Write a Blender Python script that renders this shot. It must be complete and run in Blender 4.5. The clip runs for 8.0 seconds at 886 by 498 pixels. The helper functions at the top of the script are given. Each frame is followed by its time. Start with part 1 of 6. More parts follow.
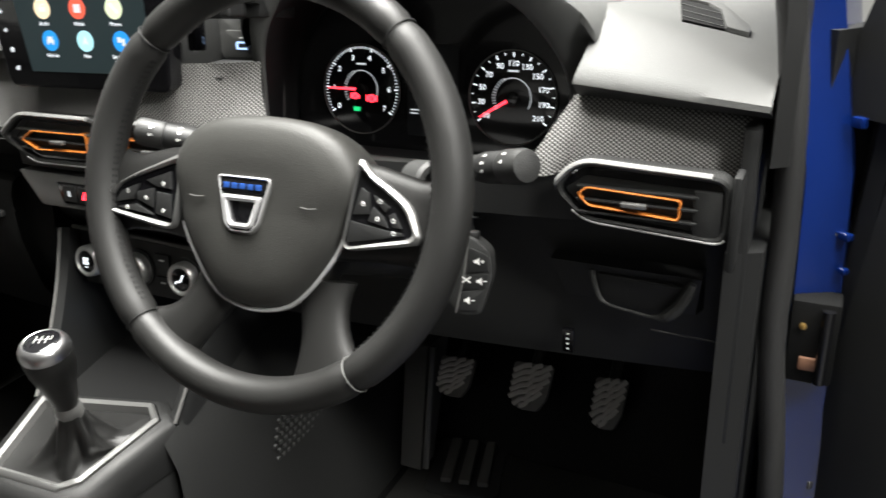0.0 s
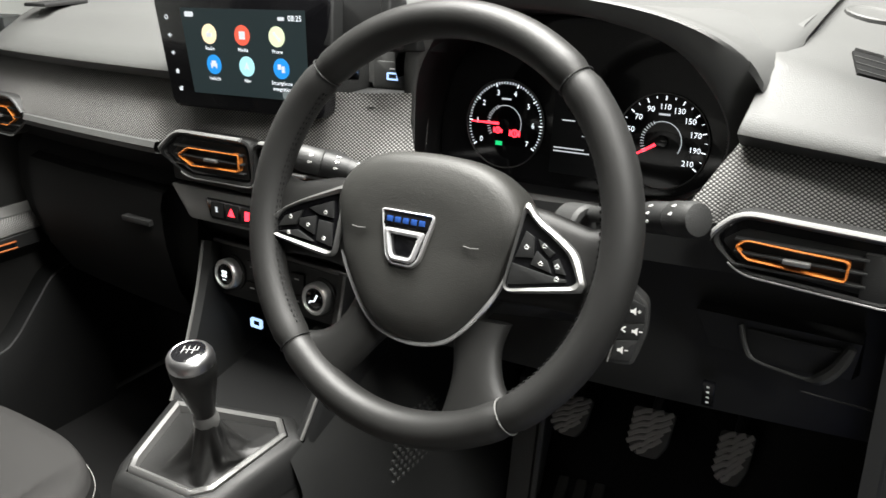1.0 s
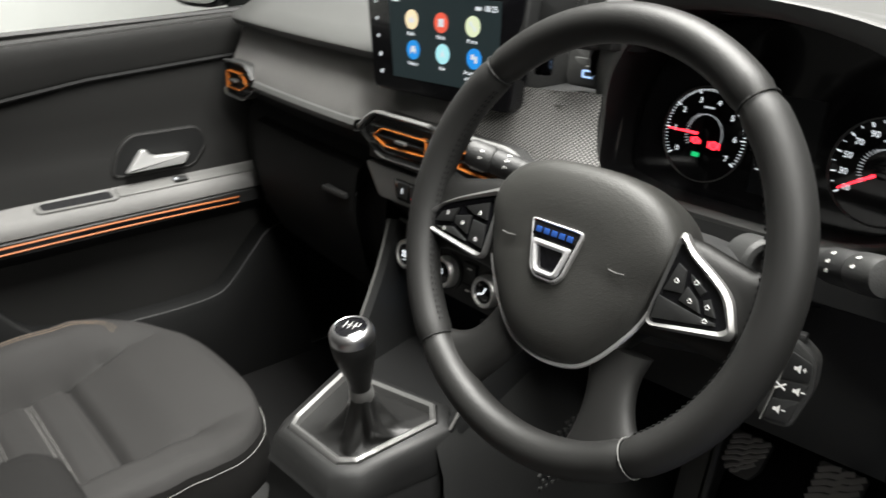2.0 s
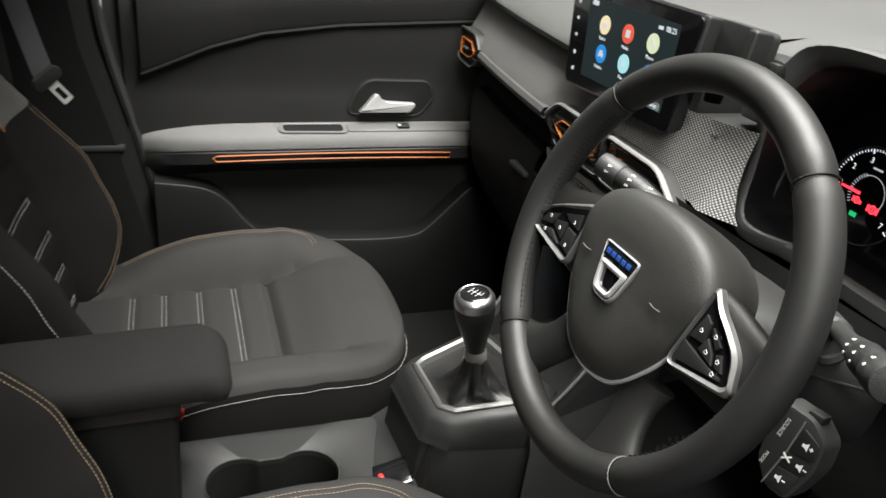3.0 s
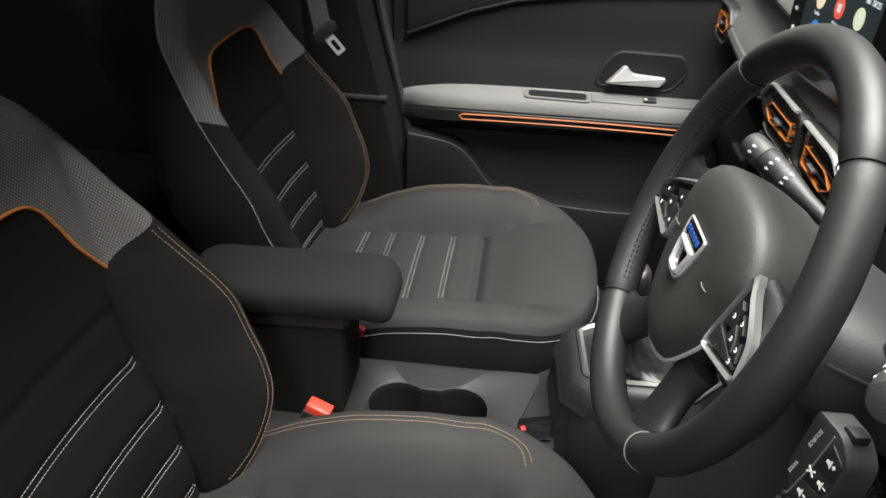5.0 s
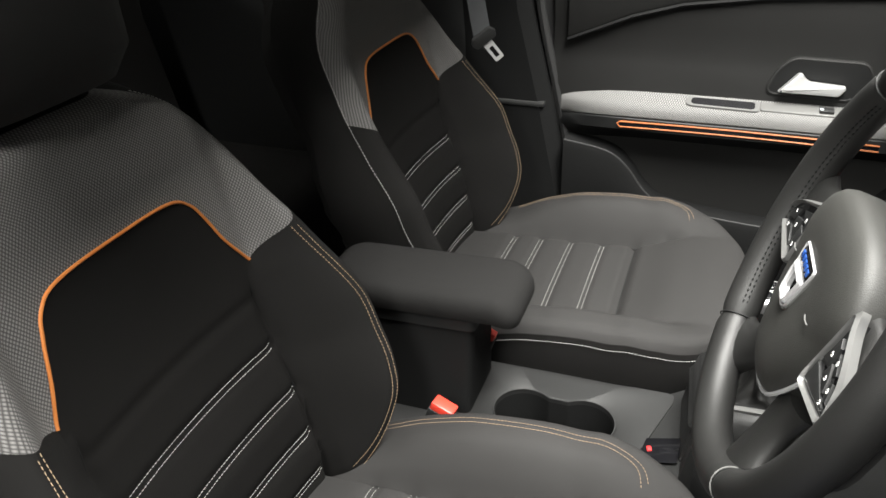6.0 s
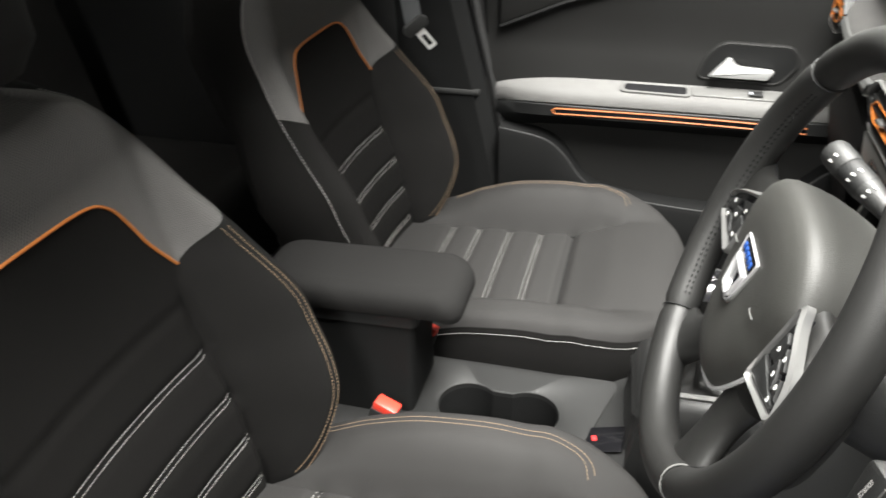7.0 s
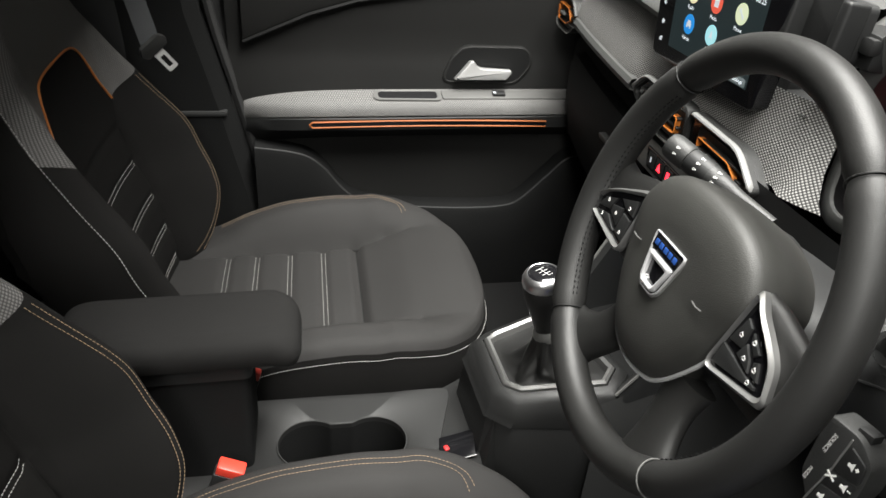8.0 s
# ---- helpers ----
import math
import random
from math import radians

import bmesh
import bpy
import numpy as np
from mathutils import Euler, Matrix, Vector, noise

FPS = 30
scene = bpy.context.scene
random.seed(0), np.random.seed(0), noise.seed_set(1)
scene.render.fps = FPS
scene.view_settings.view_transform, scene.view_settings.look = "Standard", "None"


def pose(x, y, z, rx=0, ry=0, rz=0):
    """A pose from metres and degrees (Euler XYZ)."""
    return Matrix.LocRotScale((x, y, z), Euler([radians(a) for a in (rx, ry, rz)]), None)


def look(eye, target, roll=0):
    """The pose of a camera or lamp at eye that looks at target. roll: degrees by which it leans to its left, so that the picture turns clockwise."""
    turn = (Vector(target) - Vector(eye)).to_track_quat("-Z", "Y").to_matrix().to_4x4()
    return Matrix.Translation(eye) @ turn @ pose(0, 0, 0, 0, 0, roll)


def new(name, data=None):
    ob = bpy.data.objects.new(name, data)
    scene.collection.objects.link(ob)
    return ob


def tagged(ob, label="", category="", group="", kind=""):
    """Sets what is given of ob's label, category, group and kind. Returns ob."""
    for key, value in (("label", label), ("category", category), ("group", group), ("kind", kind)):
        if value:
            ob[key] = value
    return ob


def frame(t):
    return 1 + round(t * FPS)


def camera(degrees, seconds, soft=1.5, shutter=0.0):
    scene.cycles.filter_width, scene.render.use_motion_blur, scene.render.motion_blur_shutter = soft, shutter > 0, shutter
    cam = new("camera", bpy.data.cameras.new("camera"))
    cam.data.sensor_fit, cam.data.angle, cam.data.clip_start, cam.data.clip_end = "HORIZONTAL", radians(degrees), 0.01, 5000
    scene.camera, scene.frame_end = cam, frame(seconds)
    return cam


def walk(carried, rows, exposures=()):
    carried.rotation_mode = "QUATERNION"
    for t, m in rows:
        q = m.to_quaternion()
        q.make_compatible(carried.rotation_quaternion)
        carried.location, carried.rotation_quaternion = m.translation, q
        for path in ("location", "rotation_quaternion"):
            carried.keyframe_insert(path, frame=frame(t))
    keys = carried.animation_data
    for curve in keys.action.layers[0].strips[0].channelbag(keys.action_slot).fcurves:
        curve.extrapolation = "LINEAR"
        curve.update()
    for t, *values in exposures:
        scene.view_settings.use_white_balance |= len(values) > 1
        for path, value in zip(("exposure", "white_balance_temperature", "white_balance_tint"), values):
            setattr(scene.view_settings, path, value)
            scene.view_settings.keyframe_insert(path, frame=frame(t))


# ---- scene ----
cam = camera(57.9, 8.0, shutter=0.35)
PATH = [
    (0, (0.734, -0.137, 0.996), (-0.1, 1.503, 0.212), -2.8),
    (0.5, (0.702, -0.153, 1.008), (-0.253, 1.428, 0.243), -1.4),
    (1, (0.685, -0.158, 1.013), (-0.35, 1.391, 0.285), -1.5),
    (1.5, (0.678, -0.149, 1.016), (-0.468, 1.319, 0.289), -1.6),
    (2, (0.709, -0.097, 1.023), (-0.722, 1.074, 0.261), -0.4),
    (2.2, (0.729, -0.081, 1.028), (-0.778, 0.965, 0.233), 1.5),
    (3.3, (0.863, 0.008, 1.089), (-0.868, 0.498, 0.215), 5.0),
    (3.5, (0.879, 0.021, 1.073), (-0.871, 0.439, 0.198), 4.0),
    (3.7, (0.886, 0.044, 1.073), (-0.869, 0.381, 0.175), 3.7),
    (4, (0.887, 0.057, 1.073), (-0.868, 0.299, 0.144), 3.2),
    (5.3, (0.896, 0.21, 1.094), (-0.821, -0.104, 0.117), 2.0),
    (5.5, (0.892, 0.221, 1.097), (-0.804, -0.194, 0.121), 1.1),
    (6, (0.885, 0.244, 1.1), (-0.754, -0.358, 0.124), -1.3),
    (6.3, (0.882, 0.251, 1.103), (-0.741, -0.37, 0.113), -1.5),
    (6.5, (0.879, 0.255, 1.101), (-0.744, -0.367, 0.111), -1.8),
    (7, (0.86, 0.236, 1.098), (-0.808, -0.215, 0.091), -0.6),
    (7.5, (0.832, 0.153, 1.09), (-0.904, 0.181, 0.098), 2.0),
    (8, (0.827, 0.056, 1.097), (-0.887, 0.368, 0.116), 3.3),
]
walk(cam, [(t, look(eye, target, roll)) for t, eye, target, roll in PATH], exposures=[(0.0, 0.08), (1.0, -0.08), (1.5, -0.2), (2.0, -0.40), (4.2, -0.56), (5.5, -0.38), (6.0, -0.05), (6.5, 0.32), (6.8, 0.36), (7.3, -0.25), (8.0, -0.54)])

# ---------------------------------------------------------------- world and lights
world = bpy.data.worlds.new("hall_air")
scene.world = world
world.use_nodes = True
world.node_tree.nodes["Background"].inputs[0].default_value = (0.9, 0.95, 1.0, 1)
world.node_tree.nodes["Background"].inputs[1].default_value = 0.006


def area_lamp(name, eye, target, sx, sy, watts, color=(1, 0.985, 0.94)):
    data = bpy.data.lights.new(name, "AREA")
    data.shape, data.size, data.size_y, data.energy, data.color = "RECTANGLE", sx, sy, watts, color
    ob = new(name, data)
    ob.matrix_world = look(eye, target)
    return tagged(ob, "unseen area light under the hall ceiling", "ceiling light", kind="structure")


# Unseen lights assumed over the windscreen and the open driver door.
area_lamp("ceiling_light_1", (0.30, 0.62, 2.72), (0.30, 0.60, 0.0), 1.8, 1.0, 385)
area_lamp("ceiling_light_2", (1.90, -0.25, 2.72), (0.5, -0.15, 0.6), 0.4, 2.0, 155)
# Added to brighten only the wall outside the passenger window.
area_lamp("wall_fill_light", (-4.7, 0.6, 2.70), (-6.0, 0.6, 1.1), 0.6, 4.5, 260)
# Added behind the car to fill the dark rear of the cabin.
area_lamp("rear_fill_light", (0.2, -3.6, 2.72), (0.2, -3.4, 0.0), 2.6, 0.5, 75)

# ---------------------------------------------------------------- materials


def mat(name, color, rough=0.5, metal=0.0, vary=0.12, grain=0.0, scale=400.0, big=6.0, spec=0.5, coat=0.0, tint=None):
    """A surface with fine grain (bump) and broad, faint unevenness in colour and gloss."""
    m = bpy.data.materials.new(name)
    m.use_nodes = True
    t = m.node_tree
    b = t.nodes["Principled BSDF"]
    co = t.nodes.new("ShaderNodeTexCoord")
    n1 = t.nodes.new("ShaderNodeTexNoise")
    n1.inputs["Scale"].default_value, n1.inputs["Detail"].default_value = big, 4
    t.links.new(co.outputs["Object"], n1.inputs["Vector"])
    mix = t.nodes.new("ShaderNodeMix")
    mix.data_type = "RGBA"
    lo = [c * (1 - vary) for c in color]
    hi = [min(1, c * (1 + vary)) for c in (tint or color)]
    mix.inputs[6].default_value, mix.inputs[7].default_value = (*lo, 1), (*hi, 1)
    t.links.new(n1.outputs["Fac"], mix.inputs[0])
    t.links.new(mix.outputs[2], b.inputs["Base Color"])
    rr = t.nodes.new("ShaderNodeMapRange")
    rr.inputs[3].default_value, rr.inputs[4].default_value = max(0.02, rough - 0.06), min(1, rough + 0.06)
    t.links.new(n1.outputs["Fac"], rr.inputs[0])
    t.links.new(rr.outputs[0], b.inputs["Roughness"])
    b.inputs["Metallic"].default_value, b.inputs["Specular IOR Level"].default_value = metal, spec
    b.inputs["Coat Weight"].default_value = coat
    if grain:
        n2 = t.nodes.new("ShaderNodeTexNoise")
        n2.inputs["Scale"].default_value, n2.inputs["Detail"].default_value = scale, 3
        t.links.new(co.outputs["Object"], n2.inputs["Vector"])
        bump = t.nodes.new("ShaderNodeBump")
        bump.inputs["Strength"].default_value, bump.inputs["Distance"].default_value = grain, 0.002
        t.links.new(n2.outputs["Fac"], bump.inputs["Height"])
        t.links.new(bump.outputs[0], b.inputs["Normal"])
    return m


def weave(name, dark, light, pu, pv, axes=(0, 2), rough=0.8, depth=0.5, sharp=2.0, skew=0.5, coords="Object"):
    """A woven cloth: rows of small knots, every other row set over by half a knot. pu, pv: the pitch of knots and of rows in metres."""
    m = bpy.data.materials.new(name)
    m.use_nodes = True
    t = m.node_tree
    b = t.nodes["Principled BSDF"]
    co = t.nodes.new("ShaderNodeTexCoord")
    sp = t.nodes.new("ShaderNodeSeparateXYZ")
    t.links.new(co.outputs[coords], sp.inputs[0])

    def op(kind, a, c=None):
        n = t.nodes.new("ShaderNodeMath")
        n.operation = kind
        for i, v in enumerate((a, c)):
            if v is None:
                continue
            if isinstance(v, (int, float)):
                n.inputs[i].default_value = v
            else:
                t.links.new(v, n.inputs[i])
        return n.outputs[0]

    u, v = sp.outputs[axes[0]], sp.outputs[axes[1]]
    if axes == (0, 2) and coords == "Object":
        u = op("ADD", u, op("MULTIPLY", sp.outputs[1], 0.3))
    a = op("MULTIPLY", u, math.pi / pu)
    c = op("MULTIPLY", v, math.pi / pv)
    s1 = op("SINE", op("ADD", a, c))
    s2 = op("SINE", op("SUBTRACT", a, c))
    h = op("MULTIPLY", s1, s1) if skew == 0 else op("MULTIPLY", op("MULTIPLY", s1, s1), op("MULTIPLY", s2, s2))
    h = op("POWER", h, 1.0 / sharp)
    noise_t = t.nodes.new("ShaderNodeTexNoise")
    noise_t.inputs["Scale"].default_value = 7
    t.links.new(co.outputs["Object"], noise_t.inputs["Vector"])
    f = op("MULTIPLY", h, op("ADD", op("MULTIPLY", noise_t.outputs["Fac"], 0.3), 0.85))
    mix = t.nodes.new("ShaderNodeMix")
    mix.data_type = "RGBA"
    mix.inputs[6].default_value, mix.inputs[7].default_value = (*dark, 1), (*light, 1)
    t.links.new(f, mix.inputs[0])
    t.links.new(mix.outputs[2], b.inputs["Base Color"])
    b.inputs["Roughness"].default_value = rough
    b.inputs["Specular IOR Level"].default_value = 0.3
    bump = t.nodes.new("ShaderNodeBump")
    bump.inputs["Strength"].default_value, bump.inputs["Distance"].default_value = depth, 0.001
    t.links.new(h, bump.inputs["Height"])
    t.links.new(bump.outputs[0], b.inputs["Normal"])
    return m


def glow(name, color, strength):
    m = bpy.data.materials.new(name)
    m.use_nodes = True
    b = m.node_tree.nodes["Principled BSDF"]
    b.inputs["Base Color"].default_value = (*[c * 0.3 for c in color], 1)
    b.inputs["Emission Color"].default_value, b.inputs["Emission Strength"].default_value = (*color, 1), strength
    b.inputs["Roughness"].default_value = 0.4
    return m


def glass(name, tint=(0.9, 0.93, 0.92)):
    m = bpy.data.materials.new(name)
    m.use_nodes = True
    b = m.node_tree.nodes["Principled BSDF"]
    b.inputs["Base Color"].default_value, b.inputs["Roughness"].default_value = (*tint, 1), 0.02
    b.inputs["Transmission Weight"].default_value, b.inputs["IOR"].default_value = 1.0, 1.05
    return m


PLASTIC = mat("grained_black_plastic", (0.021, 0.0215, 0.021), 0.5, grain=0.25, scale=900)
PAD = mat("grained_grey_dashboard_skin", (0.062, 0.063, 0.061), 0.56, grain=0.28, scale=900, vary=0.08)
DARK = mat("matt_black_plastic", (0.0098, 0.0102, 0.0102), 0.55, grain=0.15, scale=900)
GLOSS = mat("gloss_black", (0.006, 0.006, 0.007), 0.12, vary=0.05, coat=0.4)
GREYTRIM = mat("satin_grey_paint", (0.12, 0.12, 0.116), 0.38, vary=0.06)
SATIN = mat("satin_silver_trim", (0.33, 0.33, 0.324), 0.36, metal=0.8, vary=0.06)
CHROME = mat("chrome", (0.85, 0.85, 0.86), 0.30, metal=1.0, vary=0.03)
LEATHER = mat("smooth_black_leather", (0.0135, 0.0135, 0.013), 0.46, grain=0.16, scale=1400, vary=0.15, spec=0.4)
LEATHER2 = mat("perforated_black_leather", (0.0135, 0.0135, 0.013), 0.54, grain=0.15, scale=1600, vary=0.12, spec=0.4)
AIRBAG = mat("moulded_airbag_cover", (0.030, 0.030, 0.0275), 0.54, grain=0.2, scale=1100, vary=0.08)
CLOTH = mat("charcoal_seat_cloth", (0.0086, 0.0083, 0.0080), 0.9, grain=0.5, scale=1500, vary=0.14, spec=0.1)
CLOTH2 = mat("black_seat_cloth", (0.0082, 0.0079, 0.0076), 0.92, grain=0.5, scale=1400, vary=0.16, spec=0.07)
CLOTH3 = mat("grey_bolster_cloth", (0.0235, 0.0228, 0.0222), 0.66, grain=0.5, scale=1500, vary=0.12, spec=0.22)
KNIT = weave("grey_knitted_seat_cloth", (0.034, 0.0333, 0.0325), (0.165, 0.160, 0.156), 0.0040, 0.0050, rough=0.85, depth=0.35, axes=(0, 1), coords="UV")
MESHCLOTH = weave("grey_woven_dashboard_cloth", (0.016, 0.016, 0.016), (0.35, 0.345, 0.333), 0.0052, 0.0036, rough=0.7, sharp=1.4)
DOORCLOTH = weave("grey_woven_door_cloth", (0.04, 0.04, 0.04), (0.27, 0.266, 0.258), 0.0048, 0.0036, axes=(1, 2), rough=0.75)
ORANGE = mat("orange_trim", (0.58, 0.18, 0.03), 0.45, vary=0.08)
PIPING = mat("orange_piping", (0.42, 0.135, 0.024), 0.65, vary=0.14, grain=0.3, scale=1500)
THREAD = mat("pale_grey_thread", (0.34, 0.335, 0.32), 0.8, vary=0.1)
THREAD2 = mat("tan_orange_thread", (0.27, 0.19, 0.12), 0.8, vary=0.15)
RED = mat("red_plastic", (0.65, 0.05, 0.03), 0.35, vary=0.06)
CARPET = mat("black_carpet", (0.012, 0.012, 0.012), 0.95, grain=1.0, scale=700, vary=0.3, spec=0.1)
RUBBER = mat("black_rubber", (0.02, 0.02, 0.02), 0.6, grain=0.15, scale=500)
# Colour raised to make up for the weak light on the pedals.
PEDALRUBBER = mat("lightened_grey_rubber", (0.42, 0.40, 0.375), 0.6, grain=0.3, scale=300, vary=0.2)
BLUE = mat("blue_car_paint", (0.003, 0.017, 0.12), 0.22, vary=0.06, coat=0.8)
WHITE = mat("white_plaster", (0.75, 0.75, 0.73), 0.8, vary=0.05, grain=0.2, scale=120)
# Unseen walls and the floor are kept dark to cut the light they bounce.
GREYWALL = mat("low_bounce_grey", (0.22, 0.22, 0.215), 0.8, vary=0.08, grain=0.2, scale=120)
FLOORTILE = mat("grey_hall_floor", (0.12, 0.12, 0.12), 0.3, vary=0.1, grain=0.1, scale=60)
HEADLINER = mat("light_grey_headliner", (0.4, 0.39, 0.37), 0.9, grain=0.5, scale=900)
PRINT = mat("white_print", (0.75, 0.75, 0.73), 0.5, vary=0.04)
BELT = mat("black_belt_webbing", (0.03, 0.032, 0.034), 0.75, grain=0.6, scale=1200)
STEEL = mat("bright_steel", (0.72, 0.72, 0.72), 0.22, metal=0.9, vary=0.05)
EMBLEM = mat("polished_emblem", (0.78, 0.78, 0.79), 0.25, metal=0.6, vary=0.04)
# Rubber lightened so that heel ribs and pedal pads look lit.
HEELRUBBER = mat("grey_heel_rubber", (0.10, 0.098, 0.092), 0.6, grain=0.3, scale=300, vary=0.2)
DOORSKIN = mat("grained_black_door_skin", (0.0125, 0.0125, 0.012), 0.55, grain=0.35, scale=700, vary=0.1, spec=0.3)
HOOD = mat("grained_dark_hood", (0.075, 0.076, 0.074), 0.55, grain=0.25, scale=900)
RINGCHROME = mat("brushed_chrome", (0.88, 0.88, 0.87), 0.42, metal=0.9, vary=0.03)
SILVER = mat("dull_silver_strip", (0.24, 0.24, 0.235), 0.4, metal=0.2, vary=0.06)
DARKORANGE = mat("dark_orange_strip", (0.36, 0.10, 0.02), 0.45, vary=0.08)
ARMCLOTH = mat("charcoal_armrest_cloth", (0.0135, 0.0132, 0.0129), 0.85, grain=0.5, scale=1500, vary=0.12, spec=0.12)
TRAY = mat("dark_console_plastic", (0.0092, 0.0094, 0.0092), 0.5, grain=0.25, scale=900)
# Paler copy of the carpet, standing for the light on the driver's mat.
MATCARPET = mat("lightened_mat_carpet", (0.036, 0.036, 0.034), 0.95, grain=1.0, scale=600, vary=0.35, spec=0.1)
# Darker, duller copy of matt black, for shaded parts as well as black ones.
SOFTBLACK = mat("black_plastic_and_shade", (0.0075, 0.0077, 0.0077), 0.7, grain=0.3, scale=800, spec=0.15)
W_GLOW = glow("white_backlight", (0.9, 0.95, 1.0), 1.6)
W_DIM = glow("dim_white_backlight", (0.9, 0.95, 1.0), 0.7)
R_GLOW = glow("red_backlight", (1.0, 0.03, 0.05), 5.0)
R_DIM = glow("dim_red_backlight", (1.0, 0.05, 0.05), 1.2)
G_GLOW = glow("green_backlight", (0.02, 0.8, 0.25), 1.0)
B_GLOW = glow("blue_white_backlight", (0.45, 0.65, 1.0), 1.5)
SCREEN = glow("lit_dark_screen", (0.016, 0.026, 0.028), 1.0)
PANEGLASS = glass("clear_window_glass")

# ---------------------------------------------------------------- building helpers


def thing(name, m=None, label="", category="", group="", kind=""):
    ob = new(name)
    if m is not None:
        ob.matrix_world = m
    return tagged(ob, label, category, group, kind)


def part(name, bm, material, parent, label="", smooth=True, angle=38):
    me = bpy.data.meshes.new(name)
    bm.normal_update()
    for f in bm.faces:
        f.smooth = smooth
    if smooth:
        lim = radians(angle)
        for e in bm.edges:
            if len(e.link_faces) == 2:
                e.smooth = e.calc_face_angle(0) < lim
    bm.to_mesh(me)
    bm.free()
    me.materials.append(material)
    ob = new(name, me)
    if parent is not None:
        ob.parent = parent
    if label:
        ob["label"] = label
    return ob


def solid(name, bm, material, label, category, kind="structure", m=None, **kw):
    ob = part(name, bm, material, None, **kw)
    if m is not None:
        ob.matrix_world = m
    return tagged(ob, label, category, kind=kind)


def raw(verts, faces):
    bm = bmesh.new()
    vs = [bm.verts.new(v) for v in verts]
    for f in faces:
        if len(set(f)) > 2:
            try:
                bm.faces.new([vs[i] for i in f])
            except ValueError:
                pass
    return bm


def join(*bms):
    out = bms[0]
    for b in bms[1:]:
        me = bpy.data.meshes.new("tmp")
        b.to_mesh(me)
        b.free()
        out.from_mesh(me)
        bpy.data.meshes.remove(me)
    return out


def moved(bm, m):
    bm.transform(m)
    return bm


def box(x0, x1, y0, y1, z0, z1, bevel=0.0, seg=2):
    bm = bmesh.new()
    bmesh.ops.create_cube(bm, size=1)
    for v in bm.verts:
        v.co = Vector(((x0 + x1) / 2 + v.co.x * (x1 - x0), (y0 + y1) / 2 + v.co.y * (y1 - y0), (z0 + z1) / 2 + v.co.z * (z1 - z0)))
    if bevel:
        bmesh.ops.bevel(bm, geom=bm.edges[:], offset=bevel, segments=seg, profile=0.6, affect="EDGES")
    return bm


def loft(rings, closed=True, caps=True):
    """A skin over rings of equally many points."""
    n = len(rings[0])
    verts = [p for r in rings for p in r]
    faces = []
    for i in range(len(rings) - 1):
        for j in range(n if closed else n - 1):
            k = (j + 1) % n
            faces.append((i * n + j, i * n + k, (i + 1) * n + k, (i + 1) * n + j))
    if caps and closed:
        faces.append(tuple(range(n))[::-1])
        faces.append(tuple(range((len(rings) - 1) * n, len(rings) * n)))
    bm = raw(verts, faces)
    bmesh.ops.recalc_face_normals(bm, faces=bm.faces[:])
    return bm


def spline(pts, n=8, closed=False):
    """A smooth line through points."""
    P = [Vector(p) for p in pts]
    out = []
    m = len(P)
    for i in range(m if closed else m - 1):
        if closed:
            a, b, c, d = P[i - 1], P[i], P[(i + 1) % m], P[(i + 2) % m]
        else:
            a, b, c, d = P[max(i - 1, 0)], P[i], P[i + 1], P[min(i + 2, m - 1)]
        for k in range(n):
            t = k / n
            out.append(0.5 * (2 * b + (c - a) * t + (2 * a - 5 * b + 4 * c - d) * t * t + (3 * b - a - 3 * c + d) * t ** 3))
    if not closed:
        out.append(P[-1])
    return out


def tube(pts, r, n=8, closed=False, flat=1.0, up=(0, 0, 1)):
    """A rod along a line; flat: its height over its width."""
    P = [Vector(p) for p in pts]
    rings = []
    for i, p in enumerate(P):
        if closed:
            d = P[(i + 1) % len(P)] - P[i - 1]
        else:
            d = P[min(i + 1, len(P) - 1)] - P[max(i - 1, 0)]
        d.normalize()
        s = d.cross(Vector(up))
        if s.length < 1e-4:
            s = d.cross(Vector((1, 0, 0)))
        s.normalize()
        u = s.cross(d)
        rr = r[i] if isinstance(r, (list, tuple)) else r
        rings.append([p + s * math.cos(2 * math.pi * k / n) * rr + u * math.sin(2 * math.pi * k / n) * rr * flat for k in range(n)])
    if closed:
        rings.append(rings[0])
    bm = loft(rings, True, not closed)
    if closed:
        bmesh.ops.remove_doubles(bm, verts=bm.verts[:], dist=1e-6)
    return bm


def plate(poly, z0, z1, bevel=0.0, seg=2):
    """A flat piece with the given outline in x, y, between z0 and z1; bevel: its upper rim's rounding."""
    n = len(poly)
    verts = [(x, y, z0) for x, y in poly] + [(x, y, z1) for x, y in poly]
    faces = [tuple(range(n))[::-1], tuple(range(n, 2 * n))] + [(i, (i + 1) % n, n + (i + 1) % n, n + i) for i in range(n)]
    bm = raw(verts, faces)
    bmesh.ops.recalc_face_normals(bm, faces=bm.faces[:])
    if bevel:
        top = [e for e in bm.edges if all(abs(v.co.z - z1) < 1e-7 for v in e.verts)]
        bmesh.ops.bevel(bm, geom=top, offset=bevel, segments=seg, profile=0.6, affect="EDGES")
    return bm


